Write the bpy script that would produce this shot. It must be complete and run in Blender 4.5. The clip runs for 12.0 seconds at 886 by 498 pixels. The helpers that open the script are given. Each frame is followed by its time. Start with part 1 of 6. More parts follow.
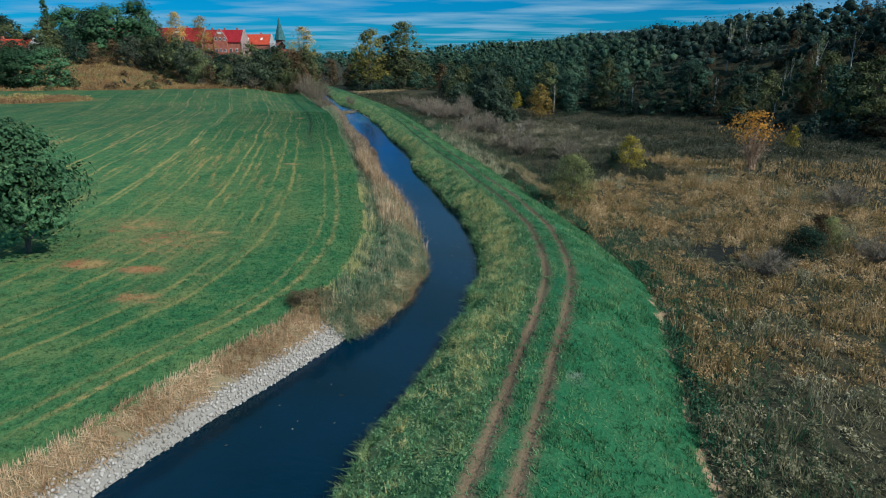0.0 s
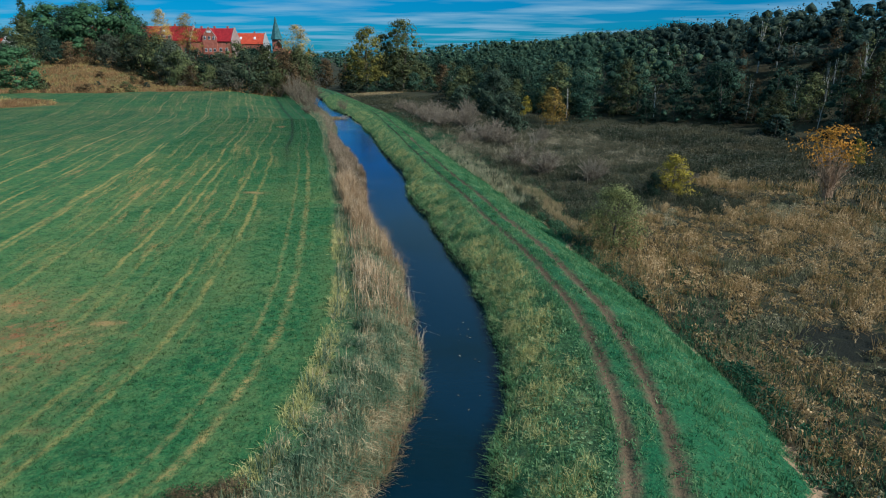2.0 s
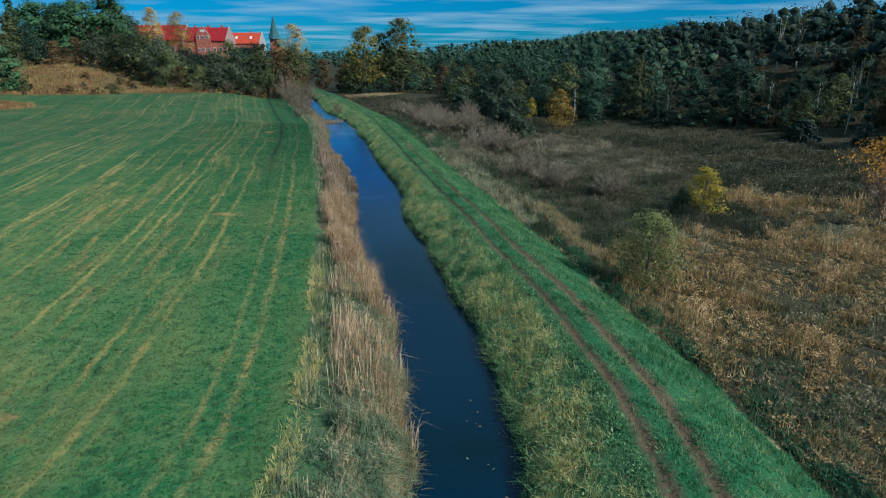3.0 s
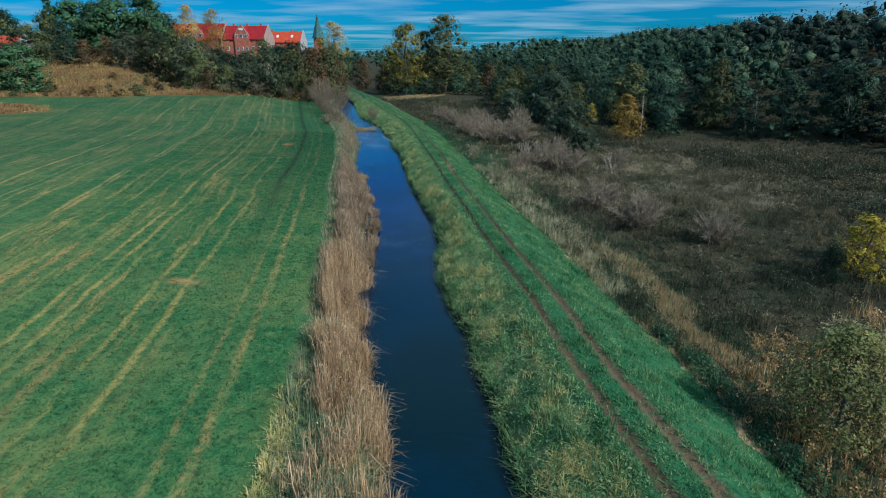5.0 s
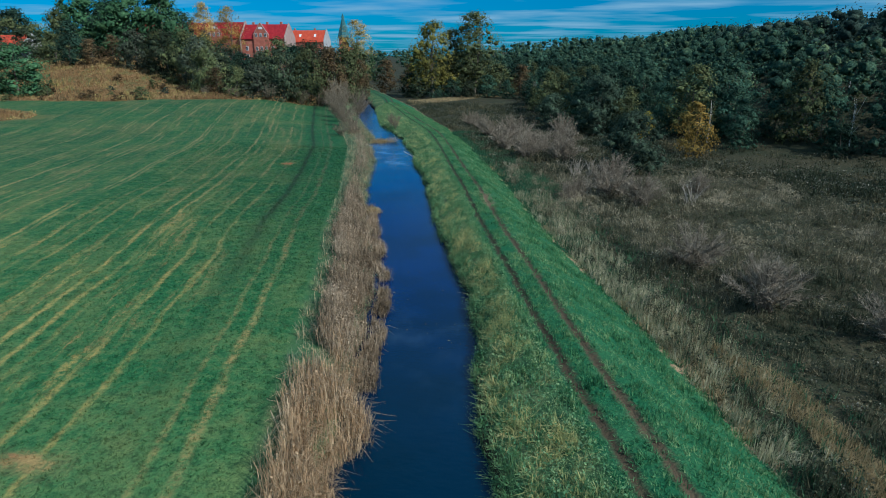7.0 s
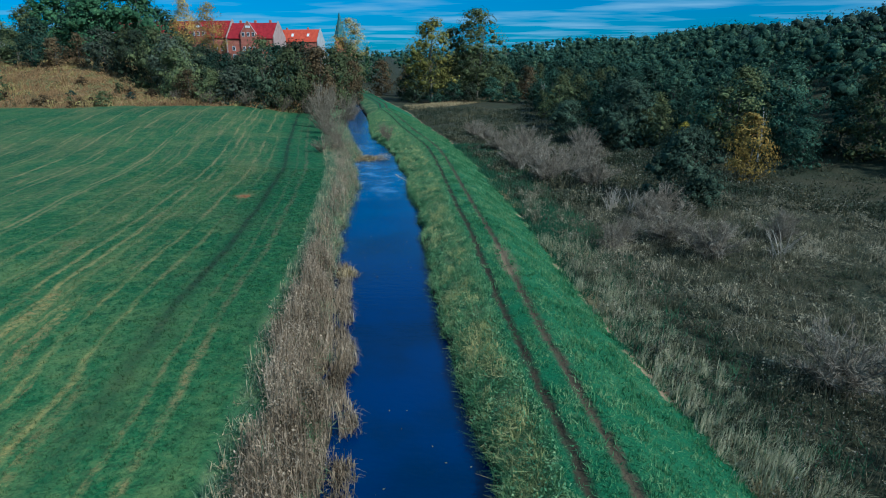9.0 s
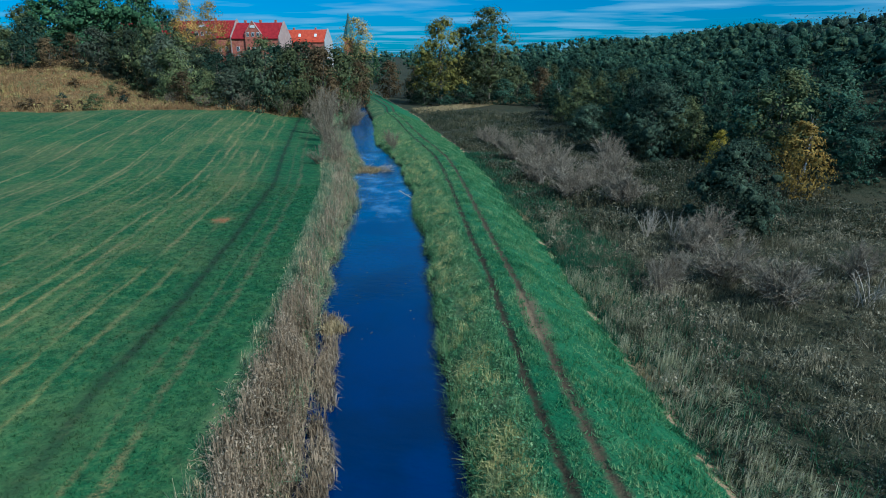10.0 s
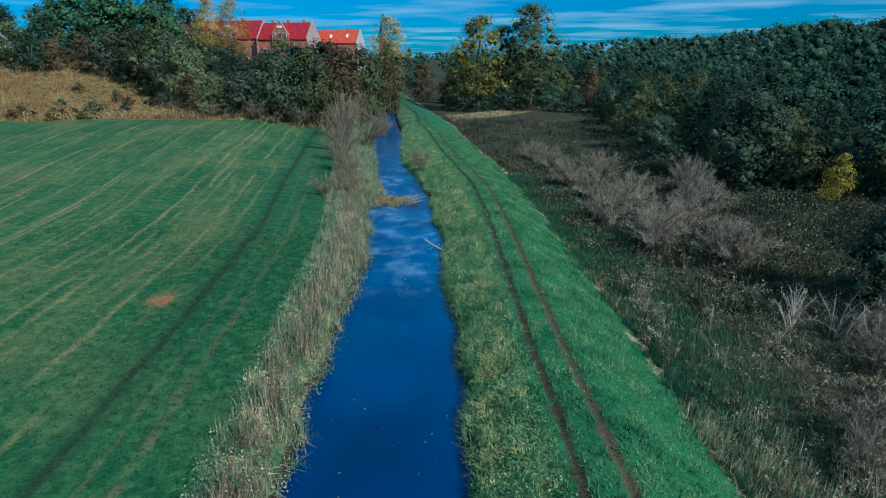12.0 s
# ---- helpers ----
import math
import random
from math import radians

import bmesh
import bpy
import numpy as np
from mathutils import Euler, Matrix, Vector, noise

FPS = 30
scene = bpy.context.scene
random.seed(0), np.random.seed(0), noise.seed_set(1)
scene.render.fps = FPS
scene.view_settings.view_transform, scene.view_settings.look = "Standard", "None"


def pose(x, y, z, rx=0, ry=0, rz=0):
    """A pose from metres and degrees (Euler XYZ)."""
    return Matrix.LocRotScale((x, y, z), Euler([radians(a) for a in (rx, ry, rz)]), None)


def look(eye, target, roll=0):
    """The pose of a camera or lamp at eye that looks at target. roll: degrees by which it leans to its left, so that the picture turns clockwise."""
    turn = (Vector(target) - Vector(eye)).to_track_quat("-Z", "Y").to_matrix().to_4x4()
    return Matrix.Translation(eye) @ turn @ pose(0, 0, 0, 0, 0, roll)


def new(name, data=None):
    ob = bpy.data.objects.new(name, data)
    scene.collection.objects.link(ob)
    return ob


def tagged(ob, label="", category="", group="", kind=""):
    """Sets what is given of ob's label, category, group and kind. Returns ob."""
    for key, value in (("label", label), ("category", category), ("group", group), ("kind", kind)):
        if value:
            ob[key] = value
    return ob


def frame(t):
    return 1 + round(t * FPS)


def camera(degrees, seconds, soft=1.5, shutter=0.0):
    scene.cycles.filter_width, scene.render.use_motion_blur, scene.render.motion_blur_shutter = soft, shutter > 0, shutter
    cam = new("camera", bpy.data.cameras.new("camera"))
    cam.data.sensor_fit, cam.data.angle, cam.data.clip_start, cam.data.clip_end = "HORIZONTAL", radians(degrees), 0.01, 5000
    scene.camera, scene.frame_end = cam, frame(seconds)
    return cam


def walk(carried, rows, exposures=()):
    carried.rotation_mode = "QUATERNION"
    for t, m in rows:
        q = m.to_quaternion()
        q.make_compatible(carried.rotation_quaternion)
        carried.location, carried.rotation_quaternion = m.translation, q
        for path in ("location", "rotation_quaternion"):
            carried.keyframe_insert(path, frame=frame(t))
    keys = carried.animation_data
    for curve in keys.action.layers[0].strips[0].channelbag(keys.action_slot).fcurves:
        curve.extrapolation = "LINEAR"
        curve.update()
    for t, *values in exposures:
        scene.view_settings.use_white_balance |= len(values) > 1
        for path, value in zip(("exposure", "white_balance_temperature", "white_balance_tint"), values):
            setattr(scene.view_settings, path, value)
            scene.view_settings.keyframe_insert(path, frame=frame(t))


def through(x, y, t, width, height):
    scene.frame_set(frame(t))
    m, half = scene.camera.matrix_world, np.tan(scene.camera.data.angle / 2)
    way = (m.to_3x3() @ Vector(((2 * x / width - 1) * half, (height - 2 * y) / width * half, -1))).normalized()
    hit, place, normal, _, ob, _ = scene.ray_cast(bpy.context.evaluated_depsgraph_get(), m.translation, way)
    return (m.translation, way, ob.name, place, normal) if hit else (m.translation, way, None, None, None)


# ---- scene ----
import itertools

cam = camera(73.5, 12.0, soft=1.0)
METRES, EYE, TILT, LEAN, TURN = 107.4, 14.5, -1.2, 4.0, 0.0
ROWS = [
    (0.0, 0.0, 0.0, 0.0, 1.22, -17.14, -3.96),
    (0.5, -0.0013, 0.0397, 0.0007, 1.24, -17.13, -3.98),
    (1.0, -0.0027, 0.0792, 0.0015, 1.26, -17.13, -4.0),
    (1.5, -0.0039, 0.1188, 0.0021, 1.27, -17.14, -4.0),
    (2.0, -0.0053, 0.1588, 0.0028, 1.27, -17.15, -4.01),
    (2.5, -0.0065, 0.1992, 0.0035, 1.27, -17.16, -4.01),
    (2.7, -0.0071, 0.2154, 0.0038, 1.27, -17.16, -4.01),
    (4.3, -0.0118, 0.3466, 0.0068, 1.92, -17.32, -4.04),
    (4.5, -0.013, 0.3632, 0.0071, 2.83, -17.38, -4.05),
    (5.0, -0.0175, 0.4055, 0.0075, 5.43, -17.56, -4.03),
    (5.5, -0.023, 0.4475, 0.008, 7.22, -17.7, -3.98),
    (6.0, -0.0293, 0.4892, 0.0083, 7.87, -17.74, -3.96),
    (6.5, -0.0357, 0.531, 0.0086, 7.94, -17.75, -3.97),
    (7.0, -0.0422, 0.5728, 0.0089, 7.93, -17.75, -4.0),
    (9.0, -0.067, 0.7405, 0.0104, 7.87, -17.71, -4.0),
    (9.5, -0.0732, 0.7829, 0.0108, 8.2, -17.7, -4.0),
    (10.0, -0.0796, 0.8251, 0.0114, 8.8, -17.73, -3.99),
    (10.5, -0.0864, 0.8671, 0.012, 9.48, -17.74, -3.98),
    (11.0, -0.094, 0.909, 0.0123, 10.22, -17.78, -3.96),
    (11.5, -0.1024, 0.9505, 0.0126, 11.18, -17.82, -3.94),
    (12.0, -0.1116, 0.9918, 0.0129, 12.11, -17.86, -3.9),
]
walk(cam, [(t, pose(0, 0, EYE, TILT, LEAN, TURN) @ pose(METRES * x, METRES * y, METRES * z, 90 + pitch, roll, yaw)) for t, x, y, z, yaw, pitch, roll in ROWS],
     [(0.0, 0.48, 5650, 7), (5.5, 0.48, 5600, 7), (7.0, 0.43, 5380, 5), (9.0, 0.47, 4920, 0), (12.0, 0.56, 5080, 0)])

# ---- world, sun ----
SUN_AZ, SUN_EL = radians(120.0), radians(38.0)      # azimuth from +y towards +x
world = bpy.data.worlds.new("sky")
scene.world = world
world.use_nodes = True
wn, wl_ = world.node_tree.nodes, world.node_tree.links
wn.clear()
sky = wn.new("ShaderNodeTexSky")
sky.sky_type, sky.sun_disc = "NISHITA", False
sky.sun_elevation, sky.sun_rotation = SUN_EL, SUN_AZ
sky.air_density, sky.dust_density, sky.ozone_density = 1.0, 0.3, 3.0
tint = wn.new("ShaderNodeMix")
tint.data_type, tint.blend_type = "RGBA", "MULTIPLY"
tint.inputs["Factor"].default_value = 1.0
tint.inputs[7].default_value = (0.05, 0.48, 0.86, 1)
wl_.new(sky.outputs["Color"], tint.inputs[6])
wtc = wn.new("ShaderNodeTexCoord")
wsep = wn.new("ShaderNodeSeparateXYZ")
wl_.new(wtc.outputs["Generated"], wsep.inputs[0])


def wmath(op, a, b=None):
    n = wn.new("ShaderNodeMath")
    n.operation = op
    for i, v in enumerate((a, b)):
        if v is None:
            continue
        if isinstance(v, (int, float)):
            n.inputs[i].default_value = v
        else:
            wl_.new(v, n.inputs[i])
    return n.outputs[0]


# cloud streaks lie on a flat layer: the direction is divided by its height
wz = wmath("MAXIMUM", wmath("ADD", wsep.outputs["Z"], 0.03), 0.02)
wcomb = wn.new("ShaderNodeCombineXYZ")
wl_.new(wmath("DIVIDE", wsep.outputs["X"], wz), wcomb.inputs[0])
wl_.new(wmath("MULTIPLY", wmath("DIVIDE", wsep.outputs["Y"], wz), 1.3), wcomb.inputs[1])
wnoise = wn.new("ShaderNodeTexNoise")
wnoise.inputs["Scale"].default_value, wnoise.inputs["Detail"].default_value = 0.42, 6.0
wl_.new(wcomb.outputs[0], wnoise.inputs["Vector"])
wramp = wn.new("ShaderNodeValToRGB")
wramp.color_ramp.elements[0].position, wramp.color_ramp.elements[1].position = 0.445, 0.67
wramp.color_ramp.elements[0].color, wramp.color_ramp.elements[1].color = (0, 0, 0, 1), (0.85, 0.85, 0.85, 1)
overhead = wn.new("ShaderNodeMapRange")
overhead.inputs[1].default_value, overhead.inputs[2].default_value, overhead.inputs[3].default_value, overhead.inputs[4].default_value = 0.12, 0.55, 0.0, 0.20
wl_.new(wsep.outputs["Z"], overhead.inputs[0])
wl_.new(wmath("ADD", wnoise.outputs[0], overhead.outputs[0]), wramp.inputs[0])
cloud = wn.new("ShaderNodeMix")
cloud.data_type = "RGBA"
cloud.inputs[7].default_value = (3.0, 5.1, 6.5, 1)
wl_.new(tint.outputs[2], cloud.inputs[6])
wl_.new(wramp.outputs[0], cloud.inputs["Factor"])
wbg = wn.new("ShaderNodeBackground")
bright = wn.new("ShaderNodeMapRange")
bright.inputs[1].default_value, bright.inputs[2].default_value, bright.inputs[3].default_value, bright.inputs[4].default_value = 0.10, 0.60, 0.062, 0.084
wl_.new(wsep.outputs["Z"], bright.inputs[0])
wl_.new(bright.outputs[0], wbg.inputs["Strength"])
wl_.new(cloud.outputs[2], wbg.inputs["Color"])
wout = wn.new("ShaderNodeOutputWorld")
wl_.new(wbg.outputs[0], wout.inputs[0])

sun = new("sun", bpy.data.lights.new("sun", "SUN"))
sun.data.energy, sun.data.angle, sun.data.color = 4.7, radians(1.5), (1.0, 0.92, 0.80)
sun.matrix_world = look((0, 0, 80), (-math.sin(SUN_AZ) * math.cos(SUN_EL) * 50, -math.cos(SUN_AZ) * math.cos(SUN_EL) * 50, 80 - 50 * math.sin(SUN_EL)))


# ---- materials ----
class Nodes:
    """A short way to write node materials."""

    def __init__(self, name, rough=0.9, spec=0.2):
        self.mat = bpy.data.materials.new(name)
        self.mat.use_nodes = True
        self.n, self.l = self.mat.node_tree.nodes, self.mat.node_tree.links
        self.bsdf = self.n["Principled BSDF"]
        self.bsdf.inputs["Roughness"].default_value = rough
        self.bsdf.inputs["Specular IOR Level"].default_value = spec
        tc = self.n.new("ShaderNodeTexCoord")
        self.pos = tc.outputs["Object"]

    def put(self, v, socket):
        if isinstance(v, (int, float)):
            socket.default_value = v
        elif isinstance(v, tuple):
            socket.default_value = (*v, 1) if len(v) == 3 and socket.type == "RGBA" else v
        else:
            self.l.new(v, socket)

    def math(self, op, a, b=0.0, c=None, clamp=False):
        n = self.n.new("ShaderNodeMath")
        n.operation, n.use_clamp = op, clamp
        self.put(a, n.inputs[0]), self.put(b, n.inputs[1])
        if c is not None:
            self.put(c, n.inputs[2])
        return n.outputs[0]

    def noise(self, scale, detail=3.0, vec=None, stretch=None, rough=0.55):
        v = vec or self.pos
        if stretch:
            m = self.n.new("ShaderNodeMapping")
            m.inputs["Scale"].default_value = stretch
            self.l.new(v, m.inputs["Vector"])
            v = m.outputs[0]
        n = self.n.new("ShaderNodeTexNoise")
        n.inputs["Scale"].default_value, n.inputs["Detail"].default_value = scale, detail
        n.inputs["Roughness"].default_value = rough
        self.l.new(v, n.inputs["Vector"])
        return n.outputs[0]

    def step(self, v, lo, hi, out0=0.0, out1=1.0):
        n = self.n.new("ShaderNodeMapRange")
        n.interpolation_type = "SMOOTHSTEP"
        self.put(v, n.inputs[0]), self.put(lo, n.inputs[1]), self.put(hi, n.inputs[2])
        self.put(out0, n.inputs[3]), self.put(out1, n.inputs[4])
        return n.outputs[0]

    def mix(self, f, a, b, mode="MIX"):
        n = self.n.new("ShaderNodeMix")
        n.data_type, n.blend_type = "RGBA", mode
        self.put(f, n.inputs["Factor"]), self.put(a, n.inputs[6]), self.put(b, n.inputs[7])
        return n.outputs[2]

    def attr(self, name):
        n = self.n.new("ShaderNodeAttribute")
        n.attribute_name = name
        return n.outputs["Fac"]

    def island(self):
        return self.n.new("ShaderNodeNewGeometry").outputs["Random Per Island"]

    def each(self):
        return self.n.new("ShaderNodeObjectInfo").outputs["Random"]

    def bump(self, height, strength, dist=0.05):
        n = self.n.new("ShaderNodeBump")
        n.inputs["Strength"].default_value, n.inputs["Distance"].default_value = strength, dist
        self.l.new(height, n.inputs["Height"])
        self.l.new(n.outputs[0], self.bsdf.inputs["Normal"])

    def colour(self, v):
        self.put(v, self.bsdf.inputs["Base Color"])
        return self

    def leafy(self, v, through=0.35):
        """Colour and some light let through, as leaves do."""
        self.colour(v)
        tr = self.n.new("ShaderNodeBsdfTranslucent")
        self.put(v, tr.inputs["Color"])
        mx = self.n.new("ShaderNodeMixShader")
        mx.inputs[0].default_value = through
        self.l.new(self.bsdf.outputs[0], mx.inputs[1])
        self.l.new(tr.outputs[0], mx.inputs[2])
        self.l.new(mx.outputs[0], self.n["Material Output"].inputs["Surface"])
        return self


def ramp3(m, f, a, b, c):
    """A three colour blend."""
    return m.mix(m.step(f, 0.5, 1.0), m.mix(m.step(f, 0.0, 0.5), a, b), c)


def meadow_colour(m):
    """Mown meadow: mottled grass, hay left here and there along the mower's rows, a wheel rut, bare soil."""
    across, bare = m.attr("across"), m.attr("bare")
    sep = m.n.new("ShaderNodeSeparateXYZ")
    m.l.new(m.pos, sep.inputs[0])
    y = sep.outputs["Y"]
    big, mid, fine = m.noise(0.05, 5), m.noise(0.26, 6, rough=0.65), m.noise(1.6, 6, rough=0.7)
    lush = m.step(m.math("ADD", y, m.math("MULTIPLY_ADD", big, 60.0, -30.0)), 75.0, 135.0)
    c = m.mix(m.step(big, 0.36, 0.64), (0.018, 0.094, 0.032), (0.053, 0.126, 0.042))
    c = m.mix(lush, c, m.mix(m.step(big, 0.36, 0.64), (0.007, 0.050, 0.020), (0.014, 0.068, 0.024)))
    c = m.mix(m.step(mid, 0.46, 0.72, 0.0, m.math("MULTIPLY_ADD", lush, -0.25, 0.65)), c, (0.125, 0.150, 0.050))
    c = m.mix(m.step(mid, 0.50, 0.30, 0.0, 0.55), c, (0.016, 0.066, 0.024))
    c = m.mix(m.math("MULTIPLY", m.step(m.noise(0.09, 5, rough=0.65), 0.48, 0.66, 0.0, 0.65), lush), c, (0.075, 0.090, 0.036))
    c = m.mix(m.step(fine, 0.48, 0.64, 0.0, 0.45), c, (0.100, 0.138, 0.046))
    c = m.mix(m.step(fine, 0.50, 0.36, 0.0, 0.70), c, (0.014, 0.048, 0.018))
    grain = m.noise(7.0, 6, rough=0.75)
    c = m.mix(m.step(grain, 0.50, 0.68, 0.0, 0.40), c, (0.095, 0.150, 0.050))
    c = m.mix(m.step(grain, 0.50, 0.36, 0.0, 0.70), c, (0.010, 0.040, 0.014))
    # the mower's rows: thin lines of hay, each with its own load, and streaks and heaps of hay strewn along them
    s = m.math("ADD", across, m.math("MULTIPLY_ADD", m.noise(0.04, 3), 2.6, -1.3))
    s = m.math("ADD", s, m.math("MULTIPLY_ADD", m.noise(0.8, 5, rough=0.7), 0.60, -0.30))
    flow = m.n.new("ShaderNodeCombineXYZ")
    m.l.new(s, flow.inputs[0]), m.l.new(y, flow.inputs[1])
    wide = m.noise(1.0, 4, vec=flow.outputs[0], stretch=(0.30, 0.030, 1), rough=0.6)
    streak = m.noise(1.0, 5, vec=flow.outputs[0], stretch=(1.1, 0.10, 1), rough=0.65)
    rag = m.step(m.noise(2.6, 7, rough=0.85), 0.40, 0.58)
    broken = m.step(m.noise(1.0, 5, vec=flow.outputs[0], stretch=(0.5, 0.11, 1), rough=0.7), 0.36, 0.58)
    c = m.mix(m.step(wide, 0.46, 0.66, 0.0, m.math("MULTIPLY_ADD", lush, -0.10, 0.26)), c, (0.135, 0.138, 0.046))
    fade = m.math("MULTIPLY", m.math("MULTIPLY", m.step(across, 5.6, 7.4), m.step(y, 30.0, 80.0, 0.55, 1.0)), m.step(m.math("ADD", across, m.math("MULTIPLY_ADD", big, 40.0, -20.0)), 40.0, 75.0, 1.0, 0.35))
    gold, rust = m.mix(lush, (0.375, 0.255, 0.078), (0.215, 0.160, 0.072)), m.mix(lush, (0.370, 0.190, 0.072), (0.210, 0.135, 0.068))
    for gap, shift in ((2.3, 0.3), (3.7, 0.0)):
        cell = m.math("ADD", m.math("DIVIDE", s, gap), shift)
        dist = m.math("MULTIPLY", m.math("ABSOLUTE", m.math("SUBTRACT", m.math("FRACT", cell), 0.5)), gap)
        own = m.n.new("ShaderNodeTexWhiteNoise")
        own.noise_dimensions = "1D"
        m.l.new(m.math("FLOOR", cell), own.inputs["W"])
        lines = m.math("MULTIPLY", m.step(dist, 0.30, 0.04), m.math("MULTIPLY", m.step(own.outputs["Value"], 0.30, 0.95, 0.06, 0.70), broken))
        c = m.mix(m.math("MULTIPLY", m.math("MULTIPLY", lines, m.math("MULTIPLY_ADD", rag, 0.7, 0.3)), fade), c, gold)
    heap = m.math("MULTIPLY", m.step(streak, 0.50, 0.62), m.step(wide, 0.39, 0.57))
    heap = m.math("MULTIPLY", m.math("MULTIPLY", heap, rag), m.math("MULTIPLY", m.step(y, 50.0, 78.0, 0.40, 0.68), m.math("MULTIPLY_ADD", lush, -0.45, 1.0)))
    c = m.mix(m.math("MULTIPLY", heap, fade), c, m.mix(m.step(m.noise(0.10, 4), 0.40, 0.54), gold, rust))
    # thicker, darker grass between the rut and the water
    strip_ = m.math("MULTIPLY", m.step(m.math("ADD", across, m.math("MULTIPLY_ADD", mid, 4.0, -2.0)), 11.0, 5.0, 0.0, 0.62), lush)
    c = m.mix(strip_, c, m.mix(m.step(fine, 0.40, 0.62), (0.006, 0.040, 0.016), (0.016, 0.080, 0.028)))
    # two hay lines along the edge, the dark wheel rut
    wav = m.math("MULTIPLY_ADD", m.noise(0.25, 4), 0.7, across)
    for place, broad, much in ((2.75, 0.36, 1.0), (3.95, 0.24, 0.55)):
        e1 = m.math("ABSOLUTE", m.math("SUBTRACT", wav, place))
        gaps = m.math("MULTIPLY", m.step(m.noise(0.22, 3), 0.40, 0.55, 0.45, much), m.math("MULTIPLY_ADD", lush, -0.35, 1.0))
        c = m.mix(m.math("MULTIPLY", m.math("MULTIPLY", m.step(e1, broad, 0.04), gaps), m.step(m.noise(2.4, 7, rough=0.85), 0.42, 0.60, 0.1, 1.0)), c, m.mix(lush, (0.245, 0.180, 0.066), (0.105, 0.078, 0.046)))
    e2 = m.math("ABSOLUTE", m.math("SUBTRACT", wav, 5.55))
    worn = m.math("ADD", m.math("MULTIPLY", m.step(e2, 0.95, 0.15), 0.35), m.math("MULTIPLY", m.step(e2, 0.36, 0.08), m.step(y, 92.0, 116.0, 0.0, 0.6)))
    c = m.mix(m.math("MULTIPLY", m.math("MULTIPLY", worn, m.step(y, 62.0, 112.0)), m.step(m.noise(1.6, 7, rough=0.8), 0.36, 0.58, 0.25, 1.0)), c, (0.013, 0.022, 0.013))
    thin = m.step(m.math("ADD", bare, m.math("MULTIPLY_ADD", m.noise(0.7, 7, rough=0.75), 1.6, -0.8)), 0.02, 0.75, 0.0, 0.45)
    c = m.mix(thin, c, (0.165, 0.122, 0.050))
    b = m.step(m.math("ADD", bare, m.math("MULTIPLY_ADD", m.noise(1.0, 7, rough=0.8), 2.4, -1.2)), 0.45, 0.90, 0.0, 0.9)
    c = m.mix(b, c, m.mix(m.step(m.noise(0.4, 3), 0.4, 0.6), (0.25, 0.165, 0.065), (0.23, 0.090, 0.042)))
    return c


